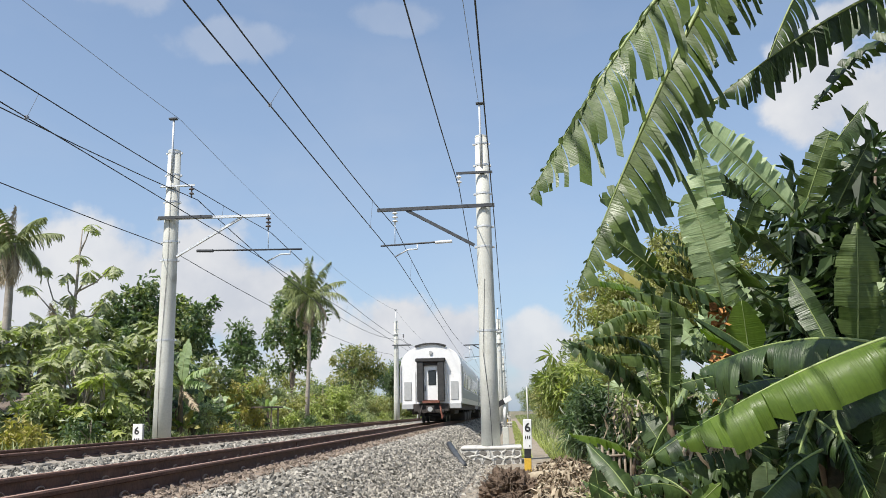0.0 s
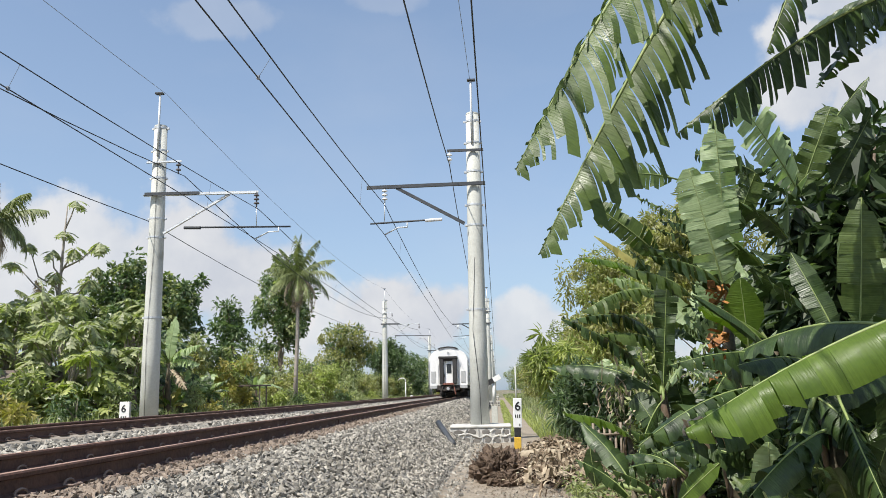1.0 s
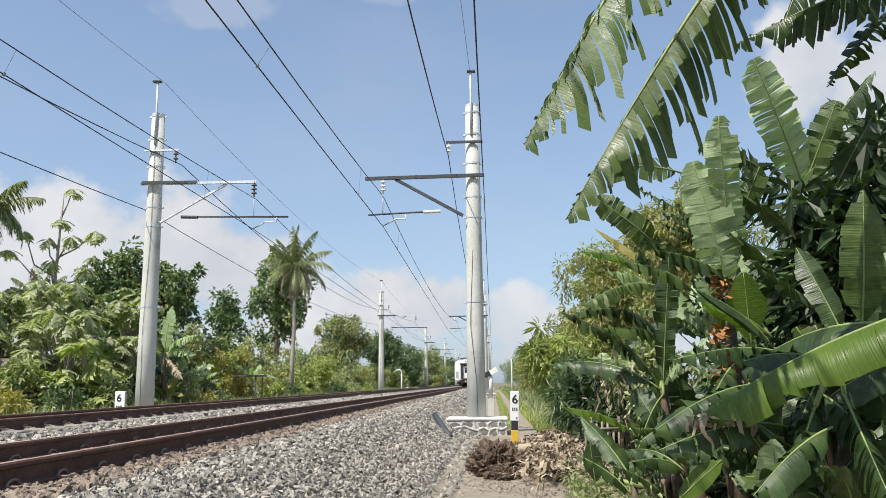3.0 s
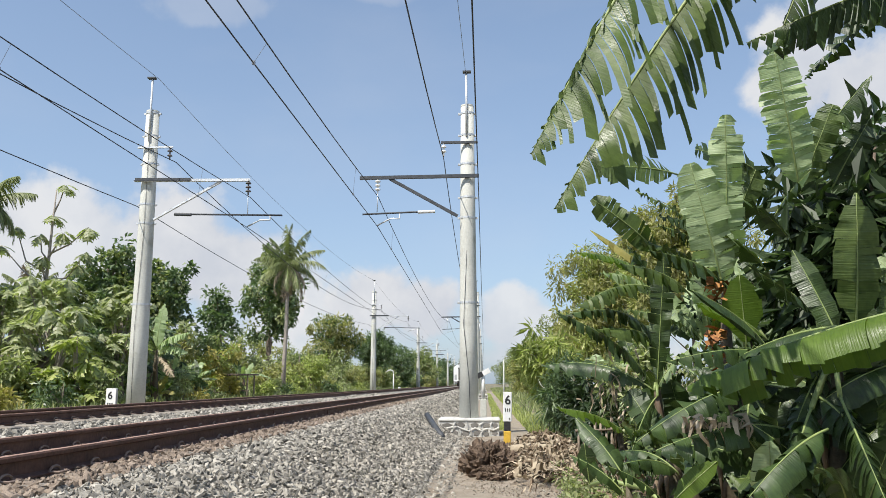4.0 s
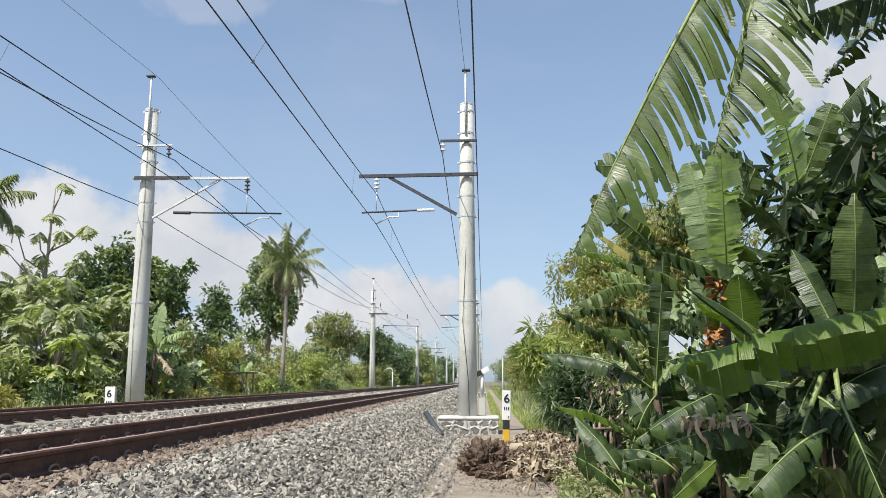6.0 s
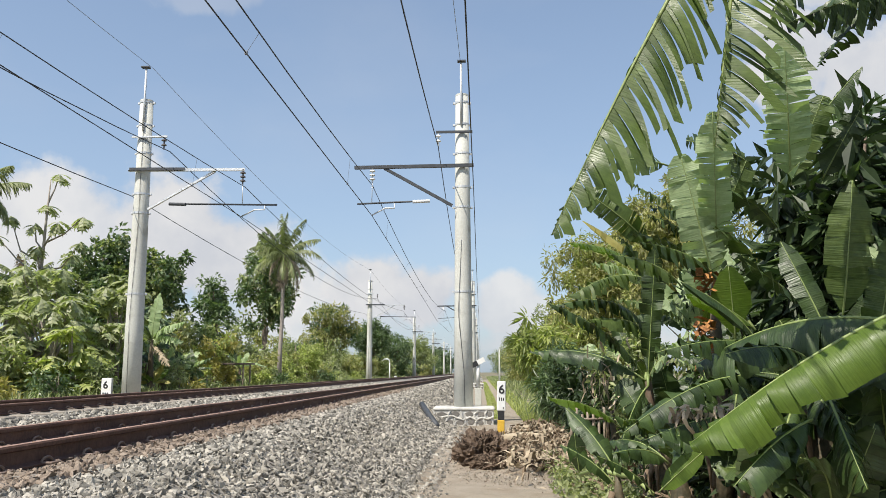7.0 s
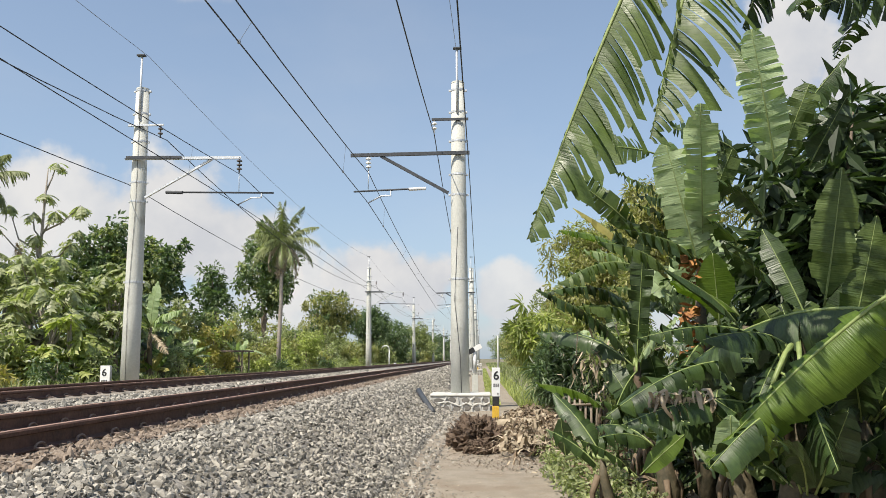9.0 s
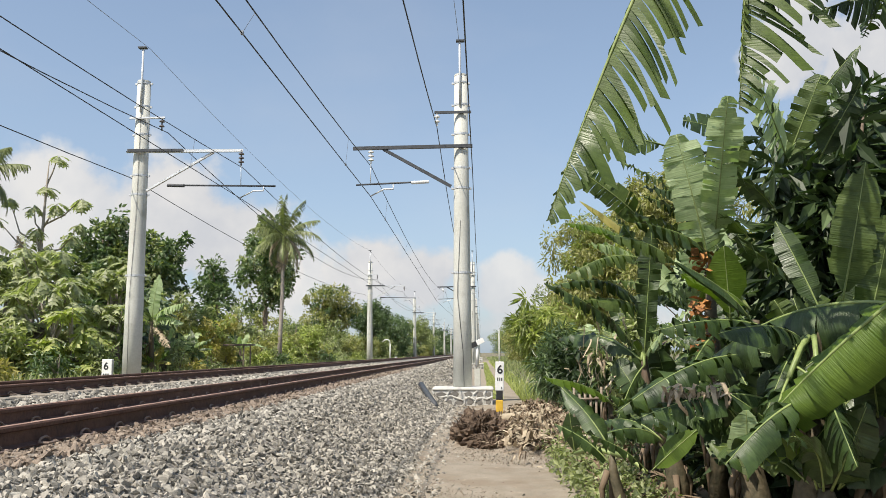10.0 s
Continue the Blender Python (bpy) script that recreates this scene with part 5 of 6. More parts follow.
# low mixed growth right behind the far track
for i in range(40):
    y = 15 + i * 1.9 + rs.uniform(-.6, .6)
    x = -12.1 - rs.uniform(0, .9)
    build_tree("weed_bush", (x, y, .3), rs.uniform(.7, 1.7), rs.uniform(.5, .9), rs.choice(("low leafy weeds beside the far track", "low yellowish weeds beside the far track")),
               rs.choice((LEAF_MID, LEAF_LIGHT, LEAF_DARK, LEAF_DARK, LEAF_OLIVE, LEAF_GOLD)), 300 + i, 14, 40, (.22, .09), .03, .05, clump=.24)
for i in range(34):
    y = 17 + i * 3.0 + rs.uniform(-.8, .8)
    x = -13.0 - rs.uniform(0, 3.4) - (y - 17) * .012
    if 21 < y < 37:
        continue
    h = rs.uniform(1.5, 3.3) + (1.2 if x < -14.5 else 0)
    build_tree("bush", (x, y, .3), h, rs.uniform(1.1, 1.8), rs.choice(("leafy green bush at the edge of the railway", "bright green bush at the edge of the railway")),
               rs.choice((LEAF_MID, LEAF_HEDGE, LEAF_LIGHT, LEAF_HEDGE, LEAF_OLIVE)), 100 + i, 36, 40, (.30, .13), .06, .05, clump=.36)
for i in range(16):
    y = 112 + i * 13
    build_tree("bush", (-13.2 - rs.uniform(0, 2.0), y, .3), rs.uniform(2.6, 4.2), 2.2, "olive green bush along the railway", rs.choice((LEAF_HEDGE, LEAF_MID, LEAF_DARK)), 700 + i, 40, 36, (.42, .2), .06, .02, clump=.6)
for i in range(16):
    x, y = -20 - rs.uniform(0, 8), 26 + i * 9
    build_tree("broadleaf_tree", (x, y, .3), rs.uniform(4.5, 6.5) - (1.6 if i < 3 else 0), rs.uniform(2.2, 3.4), "green broadleaf tree in the grove behind", rs.choice((LEAF_MID, LEAF_DARK)), 150 + i, 60, 44, (.36, .16), .15, .08, clump=.6)


def build_breadfruit(at, label):
    """Sparse tree: bare pale limbs that end in rosettes of large lobed leaves."""
    tr = thing("breadfruit_tree", at, label, "tree")
    rng = np.random.default_rng(5)
    tube_part("trunk", [(-.45, 0, -.2), (-.25, 0, 2.5), (-.1, 0, 4.4), (-.02, 0, 6.2), (.02, 0, 7.6), (.08, 0, 8.9)], [.12, .10, .085, .06, .045, .02], PALEBARK, tr, 8)
    # each limb: where it leaves the trunk, its elbow and its tip
    limbs = (((.02, 0, 7.9), (.2, .1, 8.5), (.38, .1, 9.1)), ((0, 0, 6.9), (-.02, .1, 7.4), (-.06, .15, 7.85)), ((0, 0, 6.3), (.75, .1, 6.7), (1.42, .2, 7.4)),
             ((-.05, 0, 5.5), (-.9, -.1, 6.0), (-1.40, -.1, 7.35)), ((-.02, 0, 6.0), (-.45, .2, 6.4), (-.56, .2, 7.1)), ((0, 0, 6.2), (.35, -.2, 6.6), (.6, -.2, 7.1)),
             ((-.06, 0, 5.0), (-.05, -.3, 5.6), (-.08, -.3, 6.1)), ((-.08, 0, 4.9), (-1.2, .2, 5.7), (-2.15, .2, 6.7)), ((-.05, 0, 5.0), (.7, .2, 5.4), (1.40, .2, 6.35)),
             ((-.1, 0, 4.4), (.2, -.2, 4.9), (.35, -.2, 5.35)), ((-.05, 0, 5.2), (.8, -.1, 5.3), (1.22, -.1, 5.8)), ((-.1, 0, 4.2), (-.6, .2, 4.5), (-.95, .2, 5.0)))
    for a, e, tip in limbs:
        tube_part("limb", [a, e, tip], [.042, .032, .016], PALEBARK, tr, 6)
        lobed_cloud("leaf_rosette", [tip], .07, 10, .58, LEAF_OLIVE, tr, rng, .9)
    return tr


build_breadfruit((-17.5, 32, .3), "sparse breadfruit tree with bare pale limbs")


def build_lobed_bush(at, height, spread, n, seed, mat):
    """A bush of rosettes of lobed leaves on thin limbs."""
    rng = np.random.default_rng(seed)
    tr = thing("breadfruit_bush", at, "leafy bush with large lobed pale green leaves", "bush", "bushes at the grove")
    tube_part("trunk", [(0, 0, -.2), (.1, 0, height * .4), (0, 0, height * .75)], [.07, .05, .02], PALEBARK, tr, 6)
    cs = []
    for _ in range(n):
        a, r = rng.uniform(0, 6.28), spread * rng.random() ** .6
        z = height * rng.uniform(.2, 1.0)
        cs.append((math.cos(a) * r * (1.15 - .5 * z / height), math.sin(a) * r, z))
    for c in cs[::2]:
        tube_part("limb", [(0, 0, c[2] * .35), (c[0] * .6, c[1] * .6, c[2] * .75), c], [.055, .04, .018], PALEBARK, tr, 5)
    lobed_cloud("crown", cs, .08, 9, .62, mat, tr, rng, .5)
    return tr


for i, (x, y, h, s, n, mt) in enumerate(((-15.6, 29.6, 5.0, 1.7, 46, LEAF_OLIVE), (-17.6, 28.8, 4.6, 1.7, 44, LEAF_MID), (-13.3, 26.6, 2.6, 1.1, 24, LEAF_LIGHT), (-16.6, 25.4, 2.9, 1.3, 30, LEAF_OLIVE), (-14.6, 27.5, 3.7, 1.3, 30, LEAF_OLIVE),
                                         (-14.0, 31.2, 4.9, 1.4, 40, LEAF_MID), (-14.2, 34.5, 4.2, 1.3, 34, LEAF_DARK), (-19.5, 33, 5.2, 2.0, 44, LEAF_OLIVE), (-19.0, 28.6, 4.9, 1.5, 36, LEAF_MID), (-13.2, 29.2, 3.0, 1.0, 22, LEAF_OLIVE))):
    build_lobed_bush((x, y, .3), h, s, n, 70 + i, mt)


def build_hut(at):
    """Low hut with a worn tile roof at the edge of the grove."""
    h = thing("hut", at, "small weathered hut with a brown tiled roof", "hut")
    part("wall", box(B(), (-1.6, -.9, 0), (1.1, .9, 1.75), .01), PLASTER, h, "blue-green weathered wall")
    part("doorway", box(B(), (.2, -.93, 0), (.75, -.905, 1.4), .004), UNDER, h, "dark doorway")
    for s in (-1, 1):
        bm = box(B(), (-2.0, -.02, -.04), (1.5, 1.35, .04), .01)
        bmesh.ops.transform(bm, matrix=Matrix.Translation((0, 0, 2.35)) @ pose(0, 0, 0, -28, 0, 0 if s > 0 else 180), verts=bm.verts)
        part("roof_slope", bm, THATCH, h, "worn brown tile roof slope")
    part("gutter_board", box(B(), (-2.0, -1.25, 1.66), (1.9, -1.20, 1.74), .006), GALV, h)
    return h


build_hut((-16.6, 27.6, .05))
build_tree("bush", (-14.7, 25.6, .3), 1.9, 1.0, "leafy green bush before a hut", LEAF_MID, 91, 30, 36, (.28, .12), .05, .05, clump=.3, second=LEAF_LIGHT)
build_tree("bush", (-13.2, 40.0, .3), 3.3, 1.2, "yellowing bush at the edge of the grove", LEAF_GOLD, 92, 34, 30, (.26, .12), .05, .15, clump=.3, second=LEAF_LIGHT)
# open bamboo shed between the trees
shed = thing("bamboo_shed", (-12.8, 41.5, .3), "open bamboo shed with a dark flat roof", "shed")
for x in (-.9, 0, .9):
    for y in (-.6, .6):
        tube_part("post", [(x, y, -.1), (x, y, 1.6)], .04, BAMBOO, shed, 6)
part("roof", box(B(), (-1.1, -.8, 1.58), (1.1, .8, 1.66), .01), THATCH, shed)
part("rail", box(B(), (-1.0, -.64, .8), (1.0, -.60, .86), .005), BAMBOO, shed)


# ---- debris heap ----
def strips(name, n, place, lengths, widths, mat, label, seed, hanging=False, tip=.3):
    """Curled strips of withered leaf strewn by a function that gives their places."""
    rng = np.random.default_rng(seed)
    v, f = [], []
    for i in range(n):
        c = Vector(place(rng))
        a, L, W = rng.uniform(0, 6.28), rng.uniform(*lengths), rng.uniform(*widths)
        d = Vector((math.cos(a), math.sin(a), rng.uniform(-tip, tip)))
        s = Vector((-math.sin(a), math.cos(a), rng.uniform(-2 * tip, 2 * tip))) * W
        if hanging:
            k = rng.uniform(.1, .8)
            d = Vector((math.cos(a) * k, math.sin(a) * k, -1))
        bow = Vector((rng.uniform(-.05, .05), rng.uniform(-.05, .05), rng.uniform(.0, .3 * tip)))
        b = len(v)
        for k in range(4):
            u = k / 3
            q = c + d * L * (u - .5) + bow * 4 * u * (1 - u)
            w = s * (1 - .5 * abs(u - .4))
            v += [q - w, q + w]
        f += [(b + 2 * k, b + 2 * k + 1, b + 2 * k + 3, b + 2 * k + 2) for k in range(3)]
    return tagged(from_numpy(name, [tuple(q) for q in v], f, mat), label, "debris", kind="stuff")


def build_heap():
    rng = np.random.default_rng(8)
    # the great clump and smaller ones against it: place, half sizes, number of roots
    for x, y, a, b, c, n in ((-.12, 14.9, .46, .75, .46, 420), (.30, 14.6, .22, .30, .30, 120), (-.02, 13.95, .26, .22, .17, 90), (.42, 15.6, .26, .35, .34, 90)):
        h = thing("root_clump", (x, y, 0), "dark brown clump of dug-up roots and soil on the path", "debris", "clumps of roots")
        off = Vector((x * 9, y * 7, n))
        bm = B()
        bmesh.ops.create_icosphere(bm, subdivisions=5, radius=1)
        for v in bm.verts:
            k = 1 + .3 * noise.noise(v.co * 2.3 + off) + .28 * noise.noise(v.co * 6 + off) + .22 * noise.noise(v.co * 14) + .12 * noise.noise(v.co * 30)
            v.co = Vector((v.co.x * a * k, v.co.y * b * k, max(-.05, v.co.z * c * k)))
        part("clod", bm, HEAPSOIL, h, smooth=False)
        for i in range(n):
            w, e = rng.uniform(0, 6.28), rng.uniform(.05, 1.3)
            p = Vector((math.cos(w) * math.cos(e) * a, math.sin(w) * math.cos(e) * b, math.sin(e) * c)) * rng.uniform(.85, 1.05)
            q = p + Vector((rng.uniform(-.14, .14), rng.uniform(-.14, .08), rng.uniform(-.12, .08)))
            tube_part("root", [p, (p + q) / 2 + Vector((0, 0, .04)), q], [.011, .008, .003], HEAPSOIL, h, 4)
    cx, cy, rx, ry = .86, 15.7, .58, 2.0
    bm = B()
    bmesh.ops.create_icosphere(bm, subdivisions=5, radius=1)
    for q in bm.verts:
        k = 1 + .3 * noise.noise(q.co * 3) + .12 * noise.noise(q.co * 11)
        q.co = Vector((cx + q.co.x * rx * k, cy + q.co.y * ry * k, max(-.05, q.co.z * .34 * k)))
    tagged(part("mound", bm, HEAPSOIL, None, smooth=True), "low mound of rotting brown leaf litter", "debris", kind="stuff")

    def on_heap(g):
        x, y = cx + g.normal() * rx * .62, cy + g.normal() * ry * .55
        r2 = ((x - cx) / rx) ** 2 + ((y - cy) / ry) ** 2
        return x, y, .38 * math.exp(-r2 * .8) + .02 + g.uniform(0, .09)

    def on_path(g):
        x = g.uniform(-.9, 1.3)
        return x, 4 + 20 * g.random(), .022

    def on_edge(g):
        x = 1.0 + abs(g.normal()) * .8
        return x, 6 + 18 * g.random(), .03 + g.uniform(0, .1)
    strips("dry_leaf_litter", 600, on_heap, (.08, .3), (.004, .016), DRYDARK, "brown rotting leaf scraps on the path edge", 31, tip=.6)
    strips("dry_leaf_litter", 900, on_heap, (.06, .18), (.015, .045), LEAF_DRY, "broad dry scraps of leaf on the path edge", 32, tip=.5)
    strips("dry_leaf_litter", 3000, on_heap, (.08, .34), (.004, .016), LEAF_DRY, "heap of pale dry banana leaf scraps on the path edge", 1)
    strips("dry_leaf_litter", 320, on_path, (.03, .12), (.003, .011), LEAF_DRY, "dry leaf scraps strewn over the path", 2, tip=.03)
    strips("dry_leaf_litter", 1800, on_edge, (.10, .4), (.006, .025), DRYDARK, "withered leaves under the banana plants", 3)
    g = thing("stem_log", (.62, 14.9, .36), "pale cut banana stem lying on the heap", "debris")
    tube_part("log", [(-.35, .1, 0), (.0, 0, .03), (.35, -.15, .02)], [.08, .09, .075], LEAF_DRY, g, 10)


build_heap()
strips("withered_leaves", 46, lambda g: (DRY_C[0] + g.normal() * .17, DRY_C[1] + g.normal() * .2, DRY_C[2] - .12 + g.normal() * .2), (.10, .28), (.004, .016), LEAF_DRY,
       "pale withered leaves hanging from a young banana plant", 6, True)
strips("withered_leaves", 46, lambda g: (DRY_A[0] + (DRY_B[0] - DRY_A[0]) * g.random(), DRY_A[1] + g.normal() * .03, DRY_A[2] - .05 + g.normal() * .02), (.10, .18), (.008, .02), LEAF_DRY,
       "withered brown banana leaf torn into hanging strips", 7, True)
strips("withered_sheath", 60, lambda g: (SHEATH[0] + g.normal() * .04, SHEATH[1] - .08 + g.normal() * .03, SHEATH[2] - 1.0 * g.random()), (.08, .18), (.012, .04), DRYBRACT,
       "orange-brown withered leaf sheaths hanging on a banana stem", 5)


def scatter_grass(name, x0, x1, y0, y1, n, h, mat, label, seed):
    rng = np.random.default_rng(seed)
    x, y = rng.uniform(x0, x1, n), y0 + (y1 - y0) * rng.random(n) ** 1.4
    z = np.array([ground_z(q) for q in x]) - .02
    p = np.stack([x, y, z], -1)
    a = rng.uniform(0, 6.28, n)
    H = h * rng.uniform(.4, 1.2, n)
    s = np.stack([np.cos(a), np.sin(a), 0 * a], -1) * (.012 + .015 * h) * (1 + (y - y0)[:, None] / 40)
    t = p + np.stack([rng.normal(size=n) * H * .35, rng.normal(size=n) * H * .35, H], -1)
    m = p * .45 + t * .55 + np.stack([0 * a, 0 * a, H * .12], -1)
    v = np.stack([p - s, p + s, m + s * .7, m - s * .7, t], 1)
    idx = np.arange(n)[:, None] * 5
    f = np.concatenate([idx + np.array([[0, 1, 2]]), idx + np.array([[0, 2, 3]]), idx + np.array([[3, 2, 4]])], 0)
    return tagged(from_numpy(name, v, f, mat), label, "grass", kind="stuff")


scatter_grass("grass", 1.3, 14, 24, 220, 9000, .5, LEAF_MID, "rough grass beyond the path", 11)
scatter_grass("grass", .15, .6, 27, 120, 3500, .14, LEAF_LIGHT, "short dry grass between the mast and the path", 13)
scatter_grass("grass", 1.15, 1.8, 26, 140, 6000, .26, LEAF_LIGHT, "yellow-green grass along the path", 3)
scatter_grass("grass", 1.2, 3.0, 10, 24, 3500, .16, LEAF_DARK, "low dark weeds under the banana plants", 4)
rw = np.random.default_rng(17)
weeds = leaf_cloud("weeds", [(rw.uniform(.80, 1.6), 7 + 8 * rw.random() ** 1.5, rw.uniform(.02, .20)) for _ in range(330)], [.11] * 330, 18, .075, .045, LEAF_MID, None, rw, .1)
tagged(weeds, "small leafy green weeds at the edge of the path", "weeds", kind="stuff")
scatter_grass("grass", -14.0, -11.2, 14, 120, 7000, .6, LEAF_MID, "tall grass along the far side of the railway", 6)
scatter_grass("grass", -40, -14, 14, 140, 9000, .6, LEAF_MID, "grass under the trees of the grove", 7)


# ---- moving things ----
def swing(leaf, rows, rolls=((0, 0), (10, 0))):
    """Sway a leaf: rows of seconds and the place of its tip, or of a point up its midrib and its tip; rolls: seconds and degrees about its midrib."""
    ob, P, R, T, up = leaf
    length = (T - R).length

    def root(r):
        return Vector(r[4:]) + (Vector(r[1:4]) - Vector(r[4:])).normalized() * length
    ts, ds = zip(*rolls)
    walk(ob, [(r[0], Matrix.Translation(-P) @ (leaf_frame(R, r[1:], up) if len(r) == 4 else leaf_frame(root(r), r[4:], up)) @ Matrix.Rotation(radians(float(np.interp(r[0], ts, ds))), 4, "Y"))
              for r in rows])


def motions():
    for k, c in enumerate(coaches):
        walk(c, [(t, pose(NEAR, 40.0 + 20.9 * k + 22.5 * t + .35 * t * t, HEAD)) for t in (0, 1, 2, 3, 4, 5, 6, 7, 8, 9, 10)])
    swing(tall[0], (
        (0.0, 1.16, 5.2, 4.03, 0.14, 5.2, 2.73), (0.5, 1.07, 5.2, 4.08, 0.1, 5.2, 2.74), (1.0, 1.0, 5.2, 4.06, 0.06, 5.2, 2.71),
        (1.5, 1.04, 5.2, 4.16, 0.05, 5.2, 2.84), (2.0, 0.99, 5.2, 4.16, -0.01, 5.2, 2.84), (2.5, 1.02, 5.2, 4.16, 0.04, 5.2, 2.83),
        (3.9, 0.98, 5.2, 4.15, 0.11, 5.2, 2.75), (4.2, 1.13, 5.2, 4.01, 0.14, 5.2, 2.69), (4.5, 1.18, 5.2, 4.06, 0.36, 5.2, 2.62),
        (5.0, 1.36, 5.2, 4.13, 0.63, 5.2, 2.65), (5.6, 1.62, 5.2, 4.25, 1.03, 5.2, 2.71), (6.8, 1.58, 5.2, 4.31, 1.15, 5.2, 2.72),
        (7.0, 1.49, 5.2, 4.35, 1.16, 5.2, 2.73), (7.5, 1.46, 5.2, 4.29, 1.14, 5.2, 2.68), (8.0, 1.44, 5.2, 4.32, 1.08, 5.2, 2.71),
        (8.5, 1.41, 5.2, 4.38, 0.97, 5.2, 2.79), (9.0, 1.47, 5.2, 4.29, 0.95, 5.2, 2.72), (9.5, 1.53, 5.2, 4.34, 1.14, 5.2, 2.73),
        (10.0, 1.55, 5.2, 4.46, 1.33, 5.2, 2.82)))
    swing(tall[1], (
        (0.0, 1.39, 5.6, 4.01, 0.42, 5.6, 2.26), (0.5, 1.34, 5.6, 4.01, 0.27, 5.6, 2.32), (1.0, 1.29, 5.6, 3.99, 0.2, 5.6, 2.31),
        (1.5, 1.25, 5.6, 4.17, 0.23, 5.6, 2.44), (2.0, 1.37, 5.6, 4.14, 0.26, 5.6, 2.47), (2.5, 1.54, 5.6, 4.05, 0.39, 5.6, 2.42),
        (3.9, 1.5, 5.6, 4.14, 0.28, 5.6, 2.55), (4.2, 1.38, 5.6, 4.09, 0.3, 5.6, 2.41), (4.5, 1.24, 5.6, 4.08, 0.29, 5.6, 2.33),
        (5.0, 1.31, 5.6, 4.03, 0.2, 5.6, 2.36), (5.5, 1.37, 5.6, 4.0, 0.38, 5.6, 2.26), (6.8, 1.45, 5.6, 3.99, 0.4, 5.6, 2.29),
        (7.0, 1.35, 5.6, 4.05, 0.33, 5.6, 2.33), (7.5, 1.2, 5.6, 4.03, 0.28, 5.6, 2.26), (8.0, 1.15, 5.6, 4.07, 0.32, 5.6, 2.25),
        (8.5, 1.22, 5.6, 4.08, 0.27, 5.6, 2.32), (9.0, 1.17, 5.6, 4.04, 0.3, 5.6, 2.24), (9.5, 1.19, 5.6, 4.1, 0.35, 5.6, 2.28),
        (10.0, 1.21, 5.6, 4.1, 0.34, 5.6, 2.3)))
    swing(broad[0], (
        (0.0, 0.92, 5.76, 1.27), (0.5, 0.98, 5.77, 1.2), (1.0, 0.99, 5.78, 1.21), (1.5, 1.01, 5.91, 1.23),
        (2.0, 1.06, 6.03, 1.22), (2.5, 1.14, 6.22, 1.24), (3.9, 1.21, 6.45, 1.42), (4.5, 1.02, 6.23, 1.56),
        (5.0, 1.04, 6.29, 1.65), (5.5, 1.04, 6.31, 1.67), (6.8, 1.12, 6.07, 1.13), (7.0, 1.14, 5.98, 1.05),
        (7.5, 1.3, 6.27, 1.03), (8.0, 1.41, 6.27, 0.9), (8.5, 1.44, 6.27, 0.87), (9.0, 1.41, 6.14, 0.81),
        (9.5, 1.48, 6.2, 0.79), (10.0, 1.51, 6.26, 0.8)),
          ((0, 12), (2.5, 18), (4, 34), (4.5, 68), (5.7, 68), (6.8, 18), (7.5, 0), (8.5, -10), (10, -14)))
    swing(broad[1], (
        (0.0, 1.51, 7.36, 1.77), (1.0, 1.7, 7.52, 1.65), (2.5, 1.9, 7.64, 1.56), (3.9, 1.7, 7.51, 1.56),
        (4.5, 1.33, 7.13, 1.57), (5.5, 1.32, 7.12, 1.56), (7.0, 1.6, 7.42, 1.55), (7.5, 1.81, 7.59, 1.59),
        (8.5, 1.66, 7.46, 1.47), (9.0, 1.61, 7.4, 1.4), (10.0, 1.69, 7.46, 1.39)))
    swing(pale[0], (
        (0.0, 1.8, 8.16, 3.95), (0.5, 1.98, 8.09, 3.98), (1.0, 1.96, 8.1, 3.97), (1.5, 1.97, 8.11, 3.93),
        (2.0, 1.99, 8.11, 3.93), (2.5, 1.84, 7.84, 3.73), (3.9, 2.03, 8.08, 3.96), (4.5, 2.01, 8.08, 3.96),
        (5.0, 1.83, 7.83, 3.72), (5.6, 1.76, 7.41, 3.35), (6.8, 1.9, 7.74, 3.68), (7.5, 1.95, 7.95, 3.8),
        (8.5, 2.06, 8.12, 3.89), (9.0, 1.92, 7.71, 3.67), (9.5, 1.98, 7.67, 3.64), (10.0, 2.03, 7.64, 3.63)))
    swing(pale[3], (
        (0.0, 2.01, 8.75, 4.33), (0.5, 2.21, 8.86, 4.55), (1.0, 2.21, 8.29, 4.19), (1.5, 2.21, 8.32, 4.22),
        (2.0, 2.29, 8.56, 4.48), (2.5, 2.35, 8.45, 4.45), (3.9, 2.66, 8.64, 4.96), (4.5, 2.77, 8.64, 4.9),
        (5.0, 2.51, 8.65, 4.65), (5.6, 2.46, 8.04, 4.1), (7.0, 2.86, 8.53, 4.7), (7.5, 2.79, 8.39, 4.61),
        (8.5, 2.62, 8.61, 4.68), (9.0, 2.74, 8.72, 4.79), (10.0, 2.36, 8.03, 3.98)))
    swing(young[2], (
        (0.0, 0.55, 10.71, 2.32), (1.0, 0.55, 11.38, 1.73), (2.5, 0.6, 11.47, 1.69), (4.5, 0.53, 11.37, 1.7),
        (5.5, 0.52, 11.31, 1.82), (7.5, 0.49, 11.31, 1.71), (9.0, 0.72, 11.56, 1.8), (10.0, 0.96, 11.79, 1.65)))
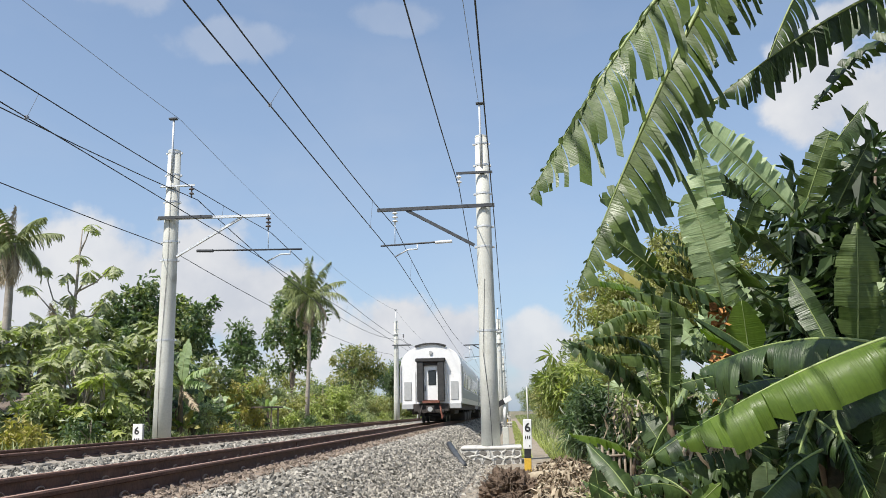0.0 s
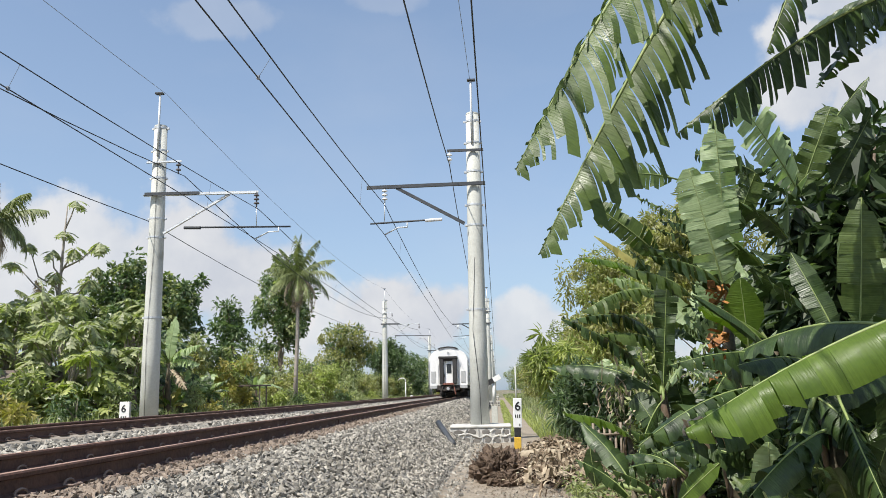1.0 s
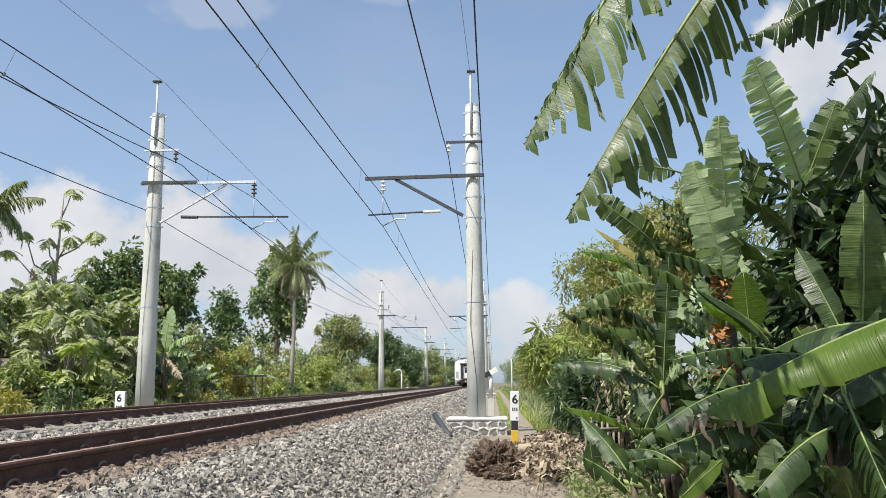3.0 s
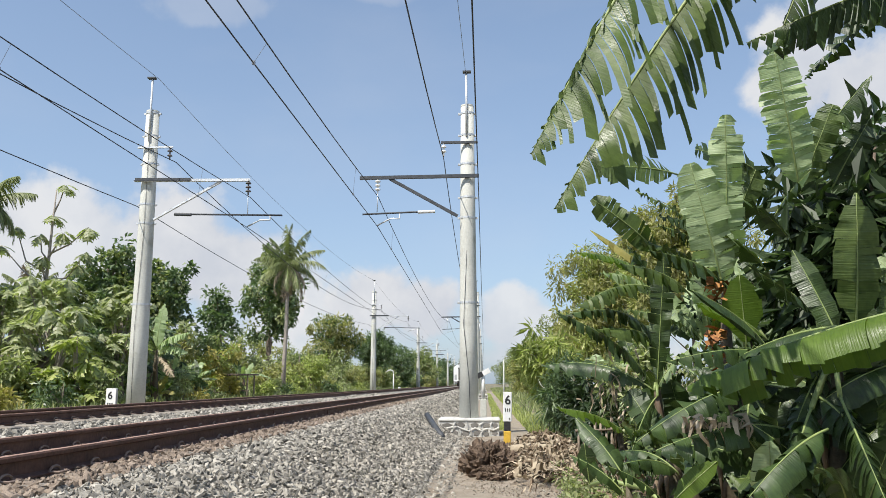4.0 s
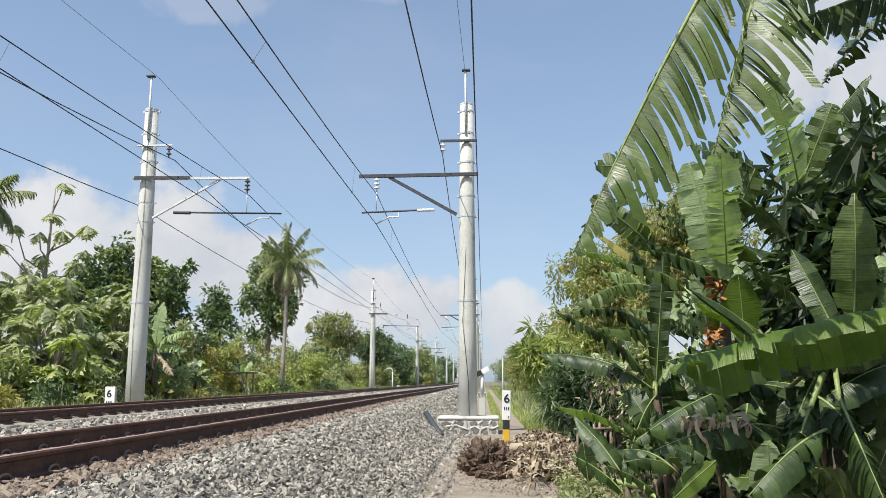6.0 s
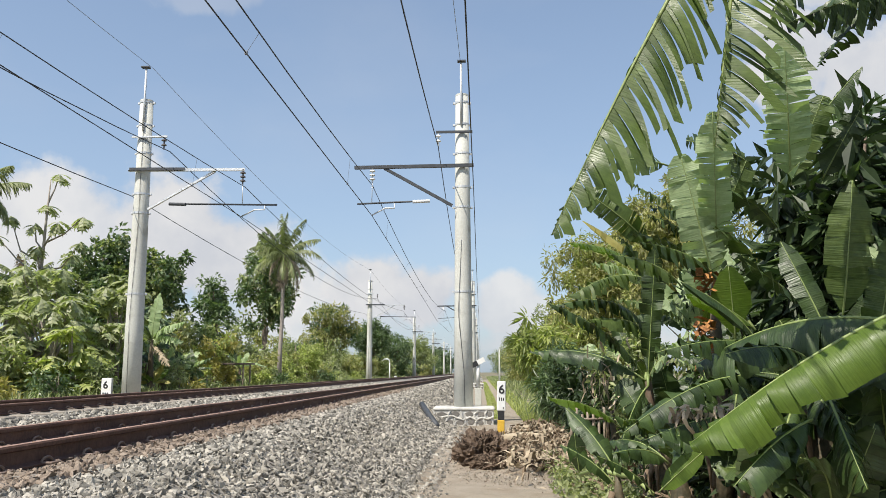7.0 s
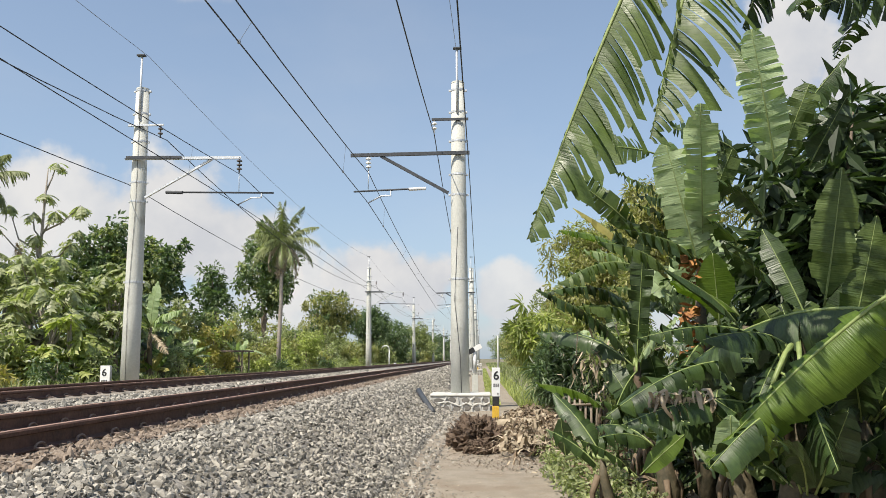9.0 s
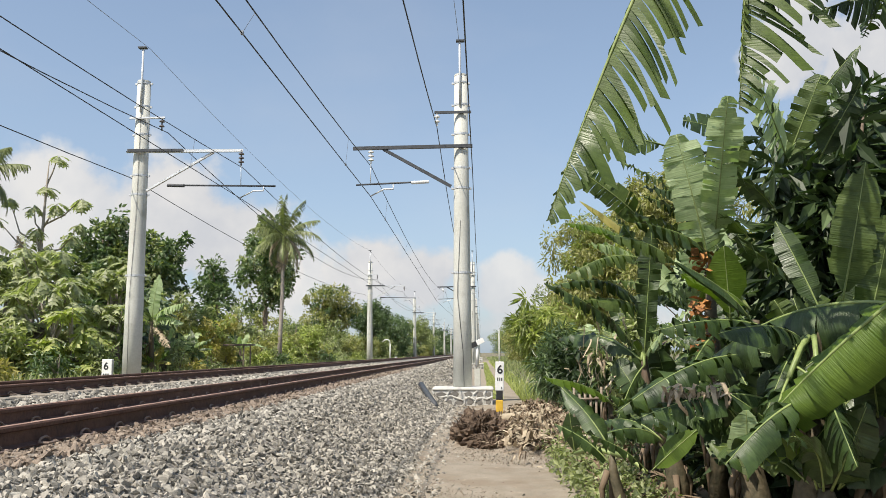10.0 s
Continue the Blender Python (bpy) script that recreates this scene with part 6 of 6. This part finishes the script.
    swing(old[2], (
        (0.0, 2.56, 7.0, 1.76, 2.60, 6.8, 2.80), (1.5, 2.56, 7.0, 1.76, 2.60, 6.8, 2.81), (2.7, 2.55, 7.0, 1.8, 2.57, 6.8, 2.82), (3.8, 2.54, 7.0, 1.84, 2.54, 6.8, 2.83),
        (5.0, 2.53, 7.0, 1.88, 2.52, 6.8, 2.82), (5.7, 2.53, 7.0, 1.88, 2.52, 6.8, 2.82), (7.0, 2.54, 7.0, 1.86, 2.60, 6.8, 2.86), (8.5, 2.55, 7.0, 1.86, 2.65, 6.8, 2.88),
        (9.2, 2.56, 7.0, 1.82, 2.69, 6.8, 2.86), (10.0, 2.57, 7.0, 1.78, 2.73, 6.8, 2.84)))
    swing(tall[4], (
        (0.0, 2.89, 5.71, 4.24, 1.35, 5.95, 3.45), (0.5, 2.82, 5.7, 4.08, 1.28, 5.95, 3.29), (1.0, 2.64, 5.7, 3.94, 1.13, 5.95, 3.09),
        (1.5, 2.38, 5.7, 3.75, 0.88, 5.95, 2.89), (2.0, 2.32, 5.7, 3.68, 0.79, 5.95, 2.88), (2.5, 2.96, 5.7, 4.09, 1.34, 5.95, 3.49),
        (4.0, 3.25, 5.69, 4.03, 1.57, 5.95, 3.64), (5.0, 3.16, 5.69, 4.0, 1.49, 5.95, 3.56), (5.5, 3.3, 5.69, 4.02, 1.6, 5.95, 3.68),
        (7.0, 3.61, 5.69, 3.99, 1.9, 5.95, 3.71), (8.5, 3.86, 5.69, 3.97, 2.15, 5.95, 3.74), (10.0, 3.78, 5.69, 3.86, 2.07, 5.95, 3.62)))
    swing(tall[3], (
        (0.0, 2.92, 8.17, 4.21), (1.0, 2.94, 8.17, 4.17), (2.5, 3.01, 8.18, 4.09), (4.5, 2.73, 8.1, 4.22),
        (5.0, 2.84, 8.13, 4.15), (5.5, 2.92, 8.16, 4.14), (7.5, 3.08, 8.23, 4.31), (9.0, 3.33, 8.25, 4.24),
        (10.0, 3.48, 8.26, 4.36)))
    swing(tall[2], (
        (0.0, 2.63, 7.78, 4.69), (1.0, 2.82, 7.88, 4.54), (2.5, 2.89, 7.86, 4.66), (4.5, 2.22, 7.67, 4.24),
        (5.5, 2.54, 7.81, 4.48), (7.5, 2.76, 7.88, 4.5), (10.0, 2.89, 7.87, 4.63)))


motions()
